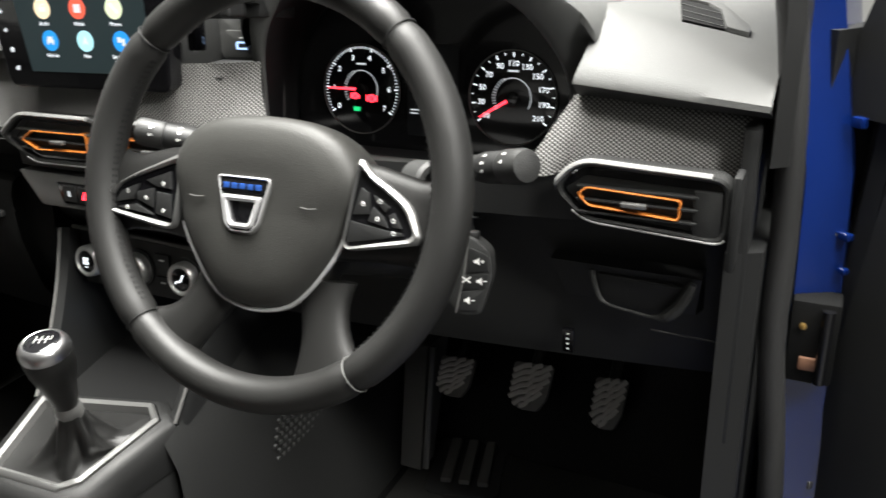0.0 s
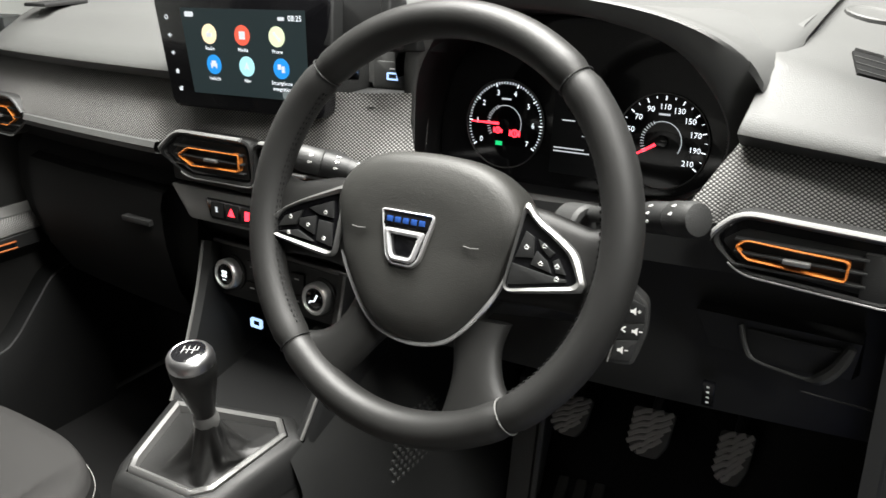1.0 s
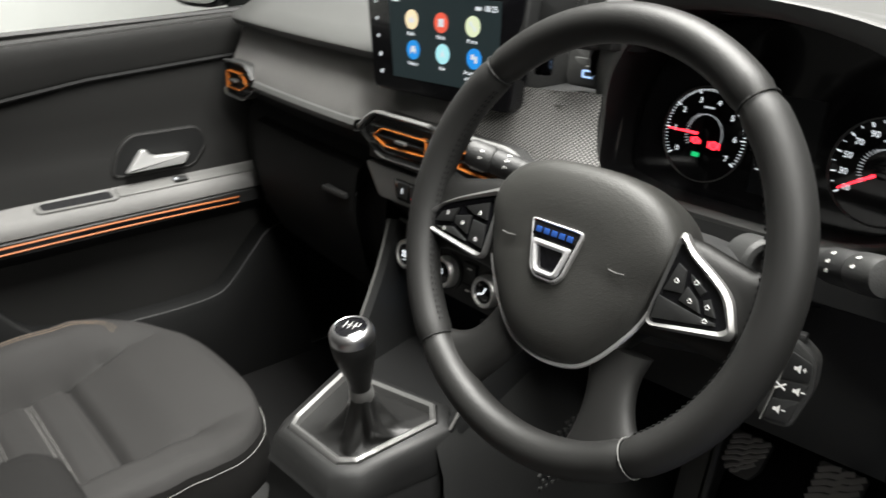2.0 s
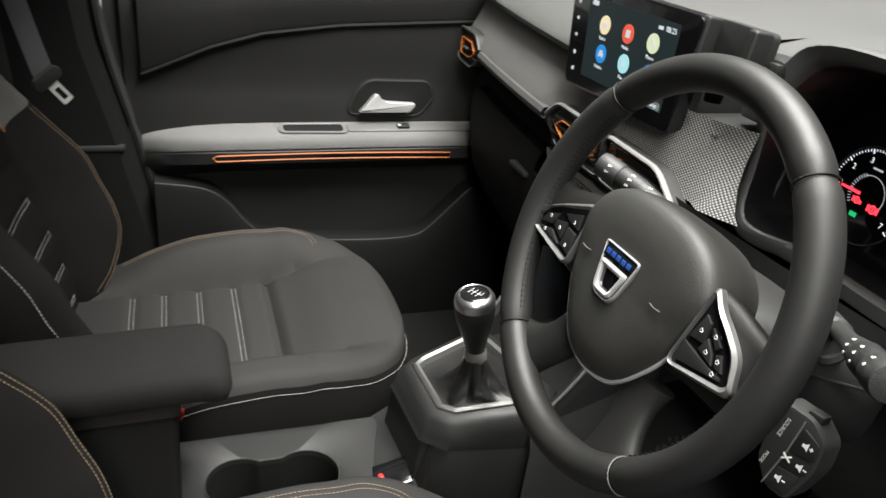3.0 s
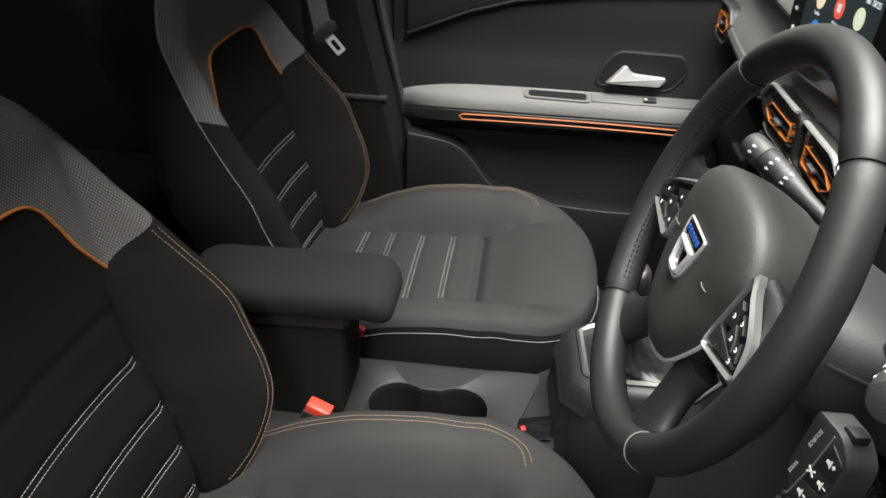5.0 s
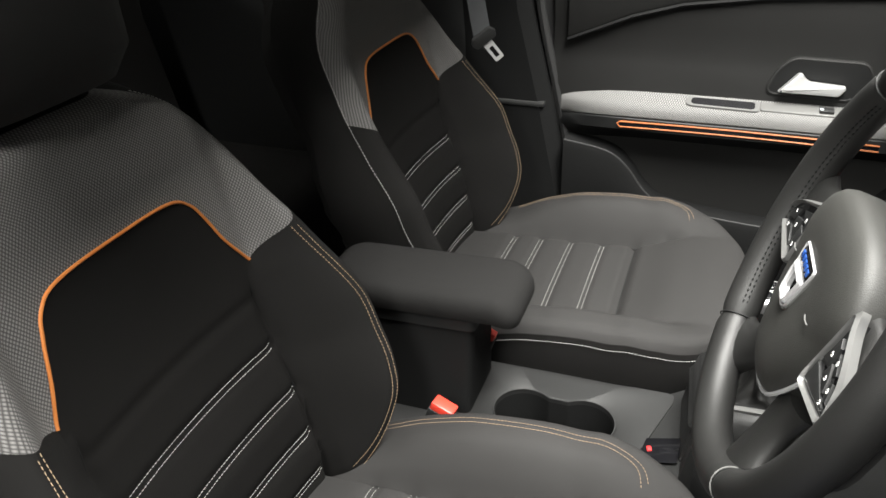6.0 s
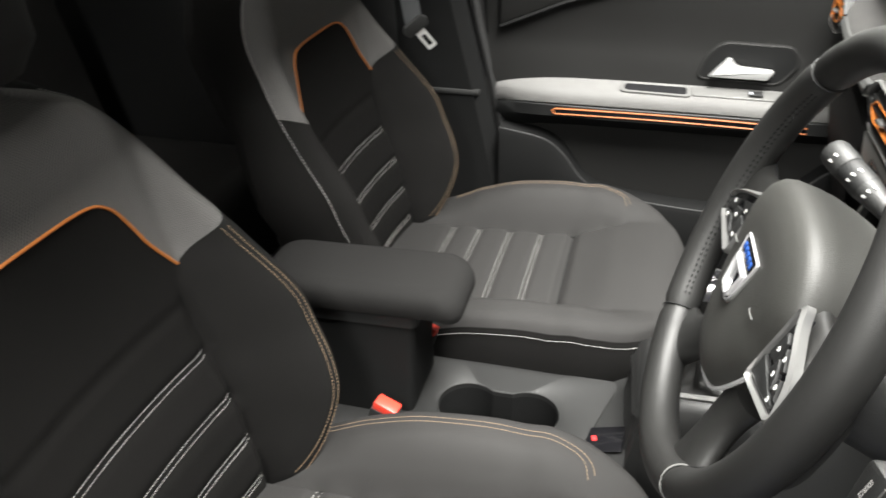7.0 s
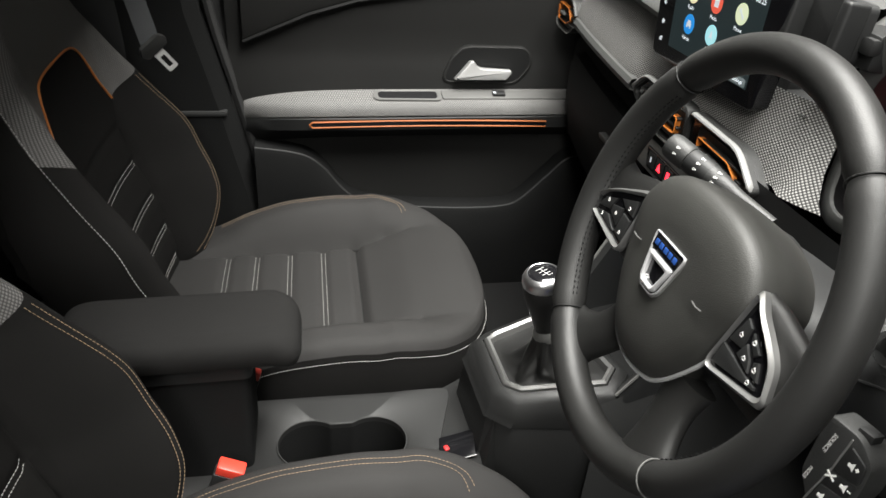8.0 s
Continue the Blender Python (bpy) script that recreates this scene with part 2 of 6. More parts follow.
def band(outer, inner, z0, z1, lift=0.0):
    """A flat ring between two outlines of equally many points, with thickness; lift: how far its crest stands over its rims."""
    n = len(outer)
    mid = [((a[0] + b[0]) / 2, (a[1] + b[1]) / 2) for a, b in zip(outer, inner)]
    rings = [[(x, y, z0) for x, y in outer], [(x, y, z1) for x, y in outer], [(x, y, z1 + lift) for x, y in mid], [(x, y, z1) for x, y in inner], [(x, y, z0) for x, y in inner], [(x, y, z0) for x, y in outer]]
    bm = loft(rings, True, False)
    bmesh.ops.remove_doubles(bm, verts=bm.verts[:], dist=1e-6)
    bmesh.ops.recalc_face_normals(bm, faces=bm.faces[:])
    return bm


def lathe(prof, n=24):
    """A turned piece about z: prof holds radius and height."""
    return loft([[(r * math.cos(2 * math.pi * k / n), r * math.sin(2 * math.pi * k / n), z) for k in range(n)] for r, z in prof])


def rounded(poly, r, n=4):
    """An outline with rounded corners."""
    out = []
    m = len(poly)
    for i in range(m):
        a, b, c = Vector(poly[i - 1]), Vector(poly[i]), Vector(poly[(i + 1) % m])
        da, dc = (a - b), (c - b)
        ra = min(r, da.length * 0.45, dc.length * 0.45)
        p, q = b + da.normalized() * ra, b + dc.normalized() * ra
        for k in range(n + 1):
            t = k / n
            out.append(tuple((1 - t) ** 2 * p + 2 * t * (1 - t) * b + t * t * q))
    return out


def inset(poly, d):
    """The outline moved inwards by d (given counter-clockwise)."""
    out = []
    m = len(poly)
    for i in range(m):
        a, b, c = Vector(poly[i - 1]), Vector(poly[i]), Vector(poly[(i + 1) % m])
        e1, e2 = (b - a).normalized(), (c - b).normalized()
        n1, n2 = Vector((-e1.y, e1.x)), Vector((-e2.y, e2.x))
        s = n1 + n2
        s = s / max(s.length_squared, 0.3) * 2
        out.append(tuple(b + s * d))
    return out


def words(text, size, align="CENTER"):
    """Flat lettering as a mesh in x, y."""
    cu = bpy.data.curves.new("lettering", "FONT")
    cu.body, cu.size, cu.align_x, cu.align_y = text, size, align, "CENTER"
    cu.resolution_u = 2
    ob = new("lettering", cu)
    bpy.context.view_layer.update()
    me = bpy.data.meshes.new_from_object(ob.evaluated_get(bpy.context.evaluated_depsgraph_get()))
    bm = bmesh.new()
    bm.from_mesh(me)
    bpy.data.objects.remove(ob)
    bpy.data.curves.remove(cu)
    bpy.data.meshes.remove(me)
    return bm


def at(x, y, z=0.0, a=0.0):
    return Matrix.Translation((x, y, z)) @ Matrix.Rotation(a, 4, "Z")


def upright(o, yaw=0.0, tilt=0.0):
    """A frame whose x runs along the car's width, y up and z towards the rear: for what faces the seats."""
    y, t = radians(yaw), radians(tilt)
    n = Vector((math.sin(y) * math.cos(t), -math.cos(y) * math.cos(t), math.sin(t)))
    x = Vector((math.cos(y), math.sin(y), 0))
    return Matrix.Translation(o) @ Matrix((x, n.cross(x), n)).transposed().to_4x4()


def stitches(pts, length=0.0034, gap=0.0014, r=0.0005, normal=(0, 0, 1)):
    """A row of single stitches along a line."""
    P = [Vector(p) for p in pts]
    verts, faces = [], []
    acc, on, start = 0.0, True, P[0]
    for a, b in zip(P, P[1:]):
        seg = (b - a).length
        pos = 0.0
        while seg - pos > 1e-7:
            need = (length if on else gap) - acc
            step = min(need, seg - pos)
            pos += step
            acc += step
            if acc >= (length if on else gap) - 1e-9:
                q = a.lerp(b, pos / seg)
                if on:
                    d = (q - start).normalized()
                    s = d.cross(Vector(normal)).normalized()
                    u = s.cross(d)
                    k = len(verts)
                    for c, f in ((start, 0.6), (start.lerp(q, 0.5), 1.0), (q, 0.6)):
                        verts += [c + s * r * f, c + u * r * f, c - s * r * f, c - u * r * f]
                    for h in (0, 4):
                        faces += [(k + h + i, k + h + (i + 1) % 4, k + h + 4 + (i + 1) % 4, k + h + 4 + i) for i in range(4)]
                    faces += [(k, k + 1, k + 2, k + 3), (k + 8, k + 11, k + 10, k + 9)]
                start, on, acc = q, not on, 0.0
    return raw(verts, faces)


def lerp_table(x, xs, ys):
    return float(np.interp(x, xs, ys))


def smooth_table(x, xs, ys):
    """A smooth line through a table's points."""
    if x <= xs[0] or x >= xs[-1]:
        return ys[0] if x <= xs[0] else ys[-1]
    i = max(k for k in range(len(xs) - 1) if xs[k] <= x)
    h = xs[i + 1] - xs[i]

    def slope(k):
        if k in (0, len(xs) - 1):
            return 0.0 if k == 0 else (ys[k] - ys[k - 1]) / (xs[k] - xs[k - 1])
        a, b = (ys[k] - ys[k - 1]) / (xs[k] - xs[k - 1]), (ys[k + 1] - ys[k]) / (xs[k + 1] - xs[k])
        return 0.0 if a * b <= 0 else 2 * a * b / (a + b)

    t = (x - xs[i]) / h
    return (2 * t ** 3 - 3 * t * t + 1) * ys[i] + (t ** 3 - 2 * t * t + t) * h * slope(i) + (3 * t * t - 2 * t ** 3) * ys[i + 1] + (t ** 3 - t * t) * h * slope(i + 1)

# ---------------------------------------------------------------- hall and car shell
solid("ground", box(-6, 6, -6, 7, -0.34, -0.3), FLOORTILE, "grey floor of the hall under the car", "floor", smooth=False)
solid("wall_north", box(-6, 6, 7, 7.1, -0.3, 2.8), WHITE, "white hall wall ahead of the car", "wall", smooth=False)
solid("wall_south", box(-6, 6, -6.1, -6, -0.3, 2.8), GREYWALL, "unseen grey hall wall behind the car", "wall", smooth=False)
solid("wall_west", box(-6.1, -6, -6, 7, -0.3, 2.8), WHITE, "white hall wall beside the car", "wall", smooth=False)
solid("wall_east", box(6, 6.1, -6, 7, -0.3, 2.8), GREYWALL, "unseen grey hall wall beside the open door", "wall", smooth=False)
solid("ceiling", box(-6, 6, -6, 7, 2.8, 2.9), WHITE, "white hall ceiling", "ceiling", smooth=False)

# floor of the car: flat part, tunnel sides and the rise to the bulkhead
prof = [(-1.1, 0.12), (0.60, 0.12), (0.90, 0.125), (1.0, 0.26), (1.03, 0.75)]
rings = []
for x in (-0.74, -0.2, -0.12, 0.0, 0.12, 0.2, 0.55, 0.68, 0.74):
    lift = 0.12 if abs(x) < 0.11 else 0.0
    rings.append([(x, y, z + lift * (1 - max(0, (y - 0.7) / 0.32))) for y, z in prof])
solid("floor", loft(rings, False, False), CARPET, "black carpet on the floor of the car", "floor")
# The roof is unseen; its front edge is set for the shade on the seats.
solid("roof", box(-0.60, 0.60, -1.1, 0.10, 1.3, 1.34, 0.01), HEADLINER, "unseen car roof with light grey cloth headliner", "ceiling")
solid("bulkhead", box(-0.76, 0.70, 1.03, 1.06, 0.1, 0.86), DARK, "black bulkhead behind the dashboard", "wall", smooth=False)
solid("rear_panel", box(-0.72, 0.72, -1.14, -1.1, 0.1, 0.92), DARK, "black panel behind the rear seat", "wall", smooth=False)

# ---------------------------------------------------------------- front seats
BW_Z = [0.26, 0.34, 0.45, 0.55, 0.66, 0.72, 0.77, 0.815, 0.842, 0.858]
BW = [0.120, 0.188, 0.241, 0.254, 0.233, 0.211, 0.192, 0.160, 0.122, 0.080]
BY_Z = [0.26, 0.36, 0.42, 0.483, 0.531, 0.64, 0.75, 0.82, 0.845, 0.858]
BY = [-0.165, -0.168, -0.180, -0.196, -0.216, -0.248, -0.272, -0.292, -0.303, -0.325]
BP_Z = [0.26, 0.34, 0.46, 0.56, 0.64, 0.72, 0.80, 0.89]
BP = [0.0, 0.045, 0.094, 0.092, 0.060, 0.022, 0.0, 0.0]
BACK_LINES = (0.534, 0.474, 0.414, 0.354)
CUSH_LINES = (0.070, 0.010, -0.049, -0.101)


def step(t):
    t = min(1.0, max(0.0, t))
    return t * t * (3 - 2 * t)


def back_front(x, z):
    """Where the backrest's front lies."""
    w, y, p = smooth_table(z, BW_Z, BW), smooth_table(z, BY_Z, BY), smooth_table(z, BP_Z, BP)
    a = abs(x)
    out = y - 0.010 * (1 - min(1, a / 0.14) ** 2)
    wi = 0.142 if z < 0.62 else 0.142 + 0.012 * step((z - 0.62) / 0.04)
    q = min(1, max(0, (a - wi) / max(0.03, (w - 0.016 - wi))))
    k = step((z - 0.54) / 0.12)
    out += p * ((1 - k) * math.sin(math.pi / 2 * q) ** 1.45 + k * step(q))
    out -= 0.010 * math.exp(-((a - wi) / 0.006) ** 2) * step((0.63 - z) / 0.06)
    e = max(0.0, (a - (w - 0.034)) / 0.034)
    out -= 0.034 * (1 - math.sqrt(max(0.0, 1 - min(1, e) ** 2)))
    if a < wi:
        for zl in BACK_LINES:
            out -= 0.005 * math.exp(-((z - zl) / 0.008) ** 2)
        out -= 0.003 * math.exp(-((z - 0.596) / 0.006) ** 2)
    return out


def cush_w(y):
    return 0.254 * (1 if y < 0.14 else max(0.0, 1 - ((y - 0.14) / 0.1982) ** 2.5) ** 0.4)


CT_Y = [-0.2, -0.1, 0.05, 0.13, 0.22, 0.28, 0.31, 0.33, 0.338]
CT = [0.335, 0.341, 0.346, 0.352, 0.382, 0.390, 0.387, 0.378, 0.370]
CP_Y = [-0.2, -0.13, -0.06, 0.02, 0.09, 0.16, 0.20, 0.25, 0.30]
CP = [0.0, 0.014, 0.042, 0.062, 0.066, 0.056, 0.036, 0.014, 0.0]


def cush_z(x, y):
    """Where the seat cushion's top lies."""
    w, z, p = cush_w(y), smooth_table(y, CT_Y, CT), smooth_table(y, CP_Y, CP)
    a = abs(x)
    out = z + 0.006 * (1 - min(1, a / 0.15) ** 2)
    out += p * math.sin(math.pi / 2 * min(1, max(0, (a - 0.148) / 0.058))) ** 1.1
    out -= 0.013 * math.exp(-((a - 0.148) / 0.006) ** 2) * step((0.24 - y) / 0.06)
    e = max(0.0, (a - (w - 0.026)) / 0.026) if w > 0.036 else 1.0
    out -= 0.018 * (1 - math.sqrt(max(0.0, 1 - min(1, e) ** 2)))
    if a < 0.148:
        for yl in CUSH_LINES:
            out -= 0.0055 * math.exp(-((y - yl) / 0.008) ** 2)
        out -= 0.011 * math.exp(-((y - 0.131) / 0.008) ** 2)
    return out


def field(w_of, f, s0, s1, ns, nu, lay, ease=1.0):
    """A grid over a shape of changing half-width, with its rim's points."""
    S = [s0 + (s1 - s0) * (1 - (1 - i / ns) ** ease) for i in range(ns + 1)]
    U = [math.sin(math.pi / 2 * (2 * j / nu - 1)) * 0.35 + (2 * j / nu - 1) * 0.65 for j in range(nu + 1)]
    verts, faces = [], []
    for s in S:
        w = w_of(s)
        for u in U:
            verts.append(lay(w * u, s, f(w * u, s)))
    n = nu + 1
    for i in range(ns):
        for j in range(nu):
            faces.append((i * n + j, i * n + j + 1, (i + 1) * n + j + 1, (i + 1) * n + j))
    return raw(verts, faces), [verts[i * n] for i in range(ns + 1)], [verts[i * n + nu] for i in range(ns + 1)], verts[ns * n:]


def split(bm, tests):
    """Sorts a mesh's faces into pieces, by tests of the face's middle; returns a mesh a test."""
    out = []
    for k in range(len(tests)):
        c = bm.copy()
        drop = [f for f in c.faces if next((i for i, t in enumerate(tests) if t(f.calc_center_median())), None) != k]
        bmesh.ops.delete(c, geom=drop, context="FACES")
        out.append(c)
    bm.free()
    return out


SHOULDER = [(-0.40, 0.78), (-0.228, 0.686), (-0.153, 0.640), (-0.128, 0.676), (-0.112, 0.710), (-0.098, 0.732), (-0.072, 0.744), (0.086, 0.744), (0.114, 0.732), (0.126, 0.710), (0.138, 0.676), (0.153, 0.640), (0.228, 0.684), (0.40, 0.78)]


def shoulder_z(x):
    return lerp_table(x, [p[0] for p in SHOULDER], [p[1] for p in SHOULDER])


def front_seat(m, label, recline=0.0, sides=(-1, 1)):
    def back_y(x, z):
        return back_front(x, z) - recline

    seat = thing("front_seat", m, label, "car seat", "front seats")
    # backrest
    bm, lrim, rrim, top = field(lambda z: smooth_table(z, BW_Z, BW), back_y, 0.26, 0.858, 110, 64, lambda x, z, y: (x, y, z))
    for (xa, za), (xb, zb) in zip(SHOULDER, SHOULDER[1:]):
        d = Vector((xb - xa, 0, zb - za))
        bmesh.ops.bisect_plane(bm, geom=bm.verts[:] + bm.edges[:] + bm.faces[:], plane_co=(xa, 0, za), plane_no=d.cross(Vector((0, 1, 0))))
    for s in (-1, 1):
        bmesh.ops.bisect_plane(bm, geom=bm.verts[:] + bm.edges[:] + bm.faces[:], plane_co=(s * 0.142, 0, 0), plane_no=(1, 0, 0))
        bmesh.ops.bisect_plane(bm, geom=bm.verts[:] + bm.edges[:] + bm.faces[:], plane_co=(s * 0.153, 0, 0), plane_no=(1, 0, 0))
    lim = lambda c: 0.142 if c.z < 0.63 else 0.153
    sh, mid, bl, br = split(bm, [lambda c: c.z > shoulder_z(c.x), lambda c: abs(c.x) < lim(c), lambda c: c.x < 0, lambda c: True])
    uv = sh.loops.layers.uv.new("cloth")
    for f in sh.faces:
        for lp in f.loops:
            x, z = lp.vert.co.x, lp.vert.co.z
            run = [back_front(x * k / 8, z) for k in range(9)]
            arc = sum(math.hypot(x / 8, b - a) for a, b in zip(run, run[1:]))
            lp[uv].uv = (math.copysign(arc, x), z + 0.4 * max(0.0, z - 0.8))
    back = part("backrest", mid, CLOTH2, seat, "black cloth centre with stitched cross seams")
    part("shoulder_panel", sh, KNIT, back, "grey knitted cloth shoulder panel")
    part("side_bolster", bl, CLOTH, back)
    part("side_bolster", br, CLOTH, back)
    rim = lrim + top[1:-1] + rrim[::-1]
    rings = [rim]
    for out, dy in ((0.004, 0.012), (0.010, 0.04), (0.006, 0.075), (-0.03, 0.105)):
        ring = []
        for x, y, z in rim:
            k = Vector((x, 0, z - 0.5))
            k.normalize()
            ring.append((x + k.x * out, min(y, back_y(0, z) + 0.03) - dy if dy > 0.03 else y - dy, z + max(0, k.z) * out))
        rings.append(ring)
    bm = loft(rings, False, False)
    last = rings[-1]
    n = len(last)
    bm2 = raw(last, [(i, i + 1, n - 2 - i, n - 1 - i) for i in range(n // 2 - 1)])
    part("back_shell", join(bm, bm2), CLOTH2, seat, "black cloth back and sides of the backrest")
    # orange piping round the centre
    line = []
    corner = spline([(-0.153, 0.640), (-0.128, 0.676), (-0.112, 0.710), (-0.098, 0.732), (-0.072, 0.744), (0.0, 0.745), (0.086, 0.744), (0.114, 0.732), (0.126, 0.710), (0.138, 0.676), (0.153, 0.640)], 6)
    line = [(p.x, back_y(p.x, p.y) + 0.001, p.y) for p in [Vector((q[0], q[1])) for q in corner]]
    part("piping", tube(line, 0.0018, 6), PIPING, back, "bright orange piping")
    for zl in BACK_LINES:
        for dz in (-0.0035, 0.0035):
            pts = [(-0.136 + 0.272 * i / 24, 0, 0) for i in range(25)]
            pts = [(x, back_y(x, zl + dz) + 0.0012, zl + dz) for x, _, _ in pts]
            part("stitch_line", stitches(pts, normal=(0, 1, 0)), THREAD, back, "pale grey double stitching")
    for s in (-1, 1):
        for k, dx in enumerate((0.0, 0.007) if s in sides else ()):
            pts = []
            for i in range(40):
                z = 0.665 - i * 0.0083
                w = smooth_table(z, BW_Z, BW)
                x = s * (w - 0.026 - dx)
                pts.append((x, back_y(x, z) + 0.001, z))
            part("stitch_line", stitches(pts, normal=(0, 1, 0)), THREAD2, back, "tan double stitching")
        pts = [(s * (smooth_table(z, BW_Z, BW) + 0.003), back_y(smooth_table(z, BW_Z, BW) - 0.002, z) - 0.008, z) for z in [0.845 - i * 0.012 for i in range(46)]]
        part("edge_seam", stitches(pts, 0.0036, 0.0016, 0.0006, (s, 0, 0)), THREAD, back, "pale stitched edge seam")
    # cushion
    bm, lrim, rrim, front = field(cush_w, cush_z, -0.2, 0.338, 110, 64, lambda x, y, z: (x, y, z), 1.35)
    for s in (-1, 1):
        bmesh.ops.bisect_plane(bm, geom=bm.verts[:] + bm.edges[:] + bm.faces[:], plane_co=(s * 0.148, 0, 0), plane_no=(1, 0, 0))
    bmesh.ops.bisect_plane(bm, geom=bm.verts[:] + bm.edges[:] + bm.faces[:], plane_co=(0, 0.131, 0), plane_no=(0, 1, 0))
    for s in (-1, 1):
        bmesh.ops.bisect_plane(bm, geom=bm.verts[:] + bm.edges[:] + bm.faces[:], plane_co=(s * 0.148, 0.235, 0), plane_no=(s * 0.55, 1, 0))
    fr, mid, bl, br = split(bm, [lambda c: (abs(c.x) < 0.148 and c.y > 0.131) or (abs(c.x) > 0.148 and c.y > 0.235 - 0.55 * (abs(c.x) - 0.148)), lambda c: abs(c.x) < 0.148, lambda c: c.x < 0, lambda c: True])
    cush = part("cushion", mid, CLOTH3, seat, "charcoal cloth seat with stitched cross seams")
    part("front_panel", fr, CLOTH3, cush)
    part("side_bolster", bl, CLOTH3, cush)
    part("side_bolster", br, CLOTH3, cush)
    rim = lrim + front[1:-1] + rrim[::-1]
    rings = [rim]
    for out, dz in ((0.003, 0.01), (0.007, 0.04), (0.004, 0.09), (-0.012, 0.15)):
        ring = []
        for x, y, z in rim:
            k = Vector((x, max(0, y - 0.15), 0))
            k.normalize()
            ring.append((x + k.x * out, y + k.y * out, min(z, 0.385) - dz if dz > 0.02 else z - dz))
        rings.append(ring)
    part("skirt", loft(rings, False, False), CLOTH, seat, "black cloth side of the seat base")
    for yl in CUSH_LINES:
        for dy in (-0.0035, 0.0035):
            pts = [(-0.142 + 0.284 * i / 24, yl + dy) for i in range(25)]
            part("stitch_line", stitches([(x, y, cush_z(x, y) + 0.0012) for x, y in pts]), THREAD, cush, "pale grey double stitching")
    for s in sides:
        for d in (0.0, 0.008):
            base = spline([(s * (0.230 - d), -0.12), (s * (0.230 - d), 0.0), (s * (0.229 - d), 0.11), (s * (0.224 - d), 0.180), (s * (0.206 - d * 0.7), 0.218 - d * 0.7), (s * (0.182 - d * 0.5), 0.230 - d)], 10)
            pts = [(p[0], p[1], cush_z(p[0], p[1]) + 0.001) for p in [tuple(Vector((*q, 0))) for q in [(a.x, a.y) for a in base]]]
            part("stitch_line", stitches(pts), THREAD2, cush, "tan double stitching")
    edge = [Vector(p) for p in rings[1]][10:-10]
    part("edge_seam", stitches([p + Vector((0, 0, 0.001)) + Vector((p.x, max(0, p.y - 0.15), 0)).normalized() * 0.0008 for p in edge], 0.0034, 0.0012, 0.0005), THREAD, cush, "pale stitched edge seam")
    # Black tubes along the seams stand for the shade in the folds.
    for q in (-1, 1):
        line = [(q * 0.148, -0.15 + 0.36 * i / 40) for i in range(41)]
        part("seam", tube([(x, y, cush_z(x, y) + 0.0002) for x, y in line], 0.0011, 5), SOFTBLACK, cush)
        part("seam", tube([(q * 0.1425, back_y(q * 0.1425, z), z) for z in [0.31 + 0.31 * i / 30 for i in range(31)]], 0.0011, 5, up=(1, 0, 0)), SOFTBLACK, back)
    part("seam", tube([(-0.147 + 0.294 * i / 24, 0.131, cush_z(-0.147 + 0.294 * i / 24, 0.131) + 0.0002) for i in range(25)], 0.0012, 5), SOFTBLACK, cush)
    # base and headrest
    part("seat_base", box(-0.19, 0.19, -0.15, 0.24, 0.13, 0.30, 0.02), DARK, seat)
    head = []
    for z, w, d in ((0.872, 0.10, 0.030), (0.90, 0.122, 0.046), (0.99, 0.128, 0.05), (1.05, 0.115, 0.046), (1.085, 0.085, 0.03), (1.095, 0.05, 0.015)):
        y0 = -0.345 - recline - (z - 0.9) * 0.16
        head.append([(w * math.copysign(abs(math.cos(a)) ** 0.6, math.cos(a)), y0 + d * math.copysign(abs(math.sin(a)) ** 0.7, math.sin(a)), z) for a in [2 * math.pi * k / 28 for k in range(28)]])
    # Lighter cloth colour makes up for the light missing under the roof.
    part("headrest", loft(head), CLOTH3, seat, "black cloth headrest, coloured lighter in place of light")
    for s in (-1, 1):
        part("headrest_post", tube([(s * 0.055, -0.345 - recline, 0.82), (s * 0.055, -0.35 - recline, 0.92)], 0.006, 8), DARK, seat)
    return seat


front_seat(pose(0.356, 0, 0), "charcoal cloth driver seat with orange piping")
front_seat(pose(-0.353, -0.002, 0), "charcoal cloth passenger seat with orange piping", 0.020, (-1,))

# ---------------------------------------------------------------- steering wheel
wheel = thing("steering_wheel", upright((0.3391, 0.3317, 0.8003), 2, 20.1), "black leather steering wheel with silver trim", "steering wheel")
R0, R1 = 0.1624, 0.0150


def rim_arc(a0, a1, r):
    rings = []
    k = max(6, int((a1 - a0) / 3))
    for i in range(k + 1):
        a = radians(a0 + (a1 - a0) * i / k)
        c = Vector((math.cos(a), math.sin(a), 0))
        sw = r * (1 - 0.12 * (1 if i in (0, k) else 0))
        rings.append([c * (R0 + sw * math.cos(b)) + Vector((0, 0, sw * 1.08 * math.sin(b))) for b in [2 * math.pi * j / 24 for j in range(24)]])
    return loft(rings, True, True)


SEAMS = (48, 136, 228, 307, 408)
for a0, a1, mm in zip(SEAMS, SEAMS[1:], (LEATHER, LEATHER2, LEATHER, LEATHER2)):
    part("rim_cover", rim_arc(a0 + 0.25, a1 - 0.25, R1), mm, wheel)
for a in SEAMS[:4]:
    c = Vector((math.cos(radians(a)), math.sin(radians(a)), 0))
    ring = [c * (R0 + R1 * 0.97 * math.cos(b)) + Vector((0, 0, R1 * 1.045 * math.sin(b))) for b in [2 * math.pi * j / 24 for j in range(24)]]
    part("rim_seam", tube(ring, 0.0006, 5, True, up=c), GREYTRIM if a == 307 else DARK, wheel)

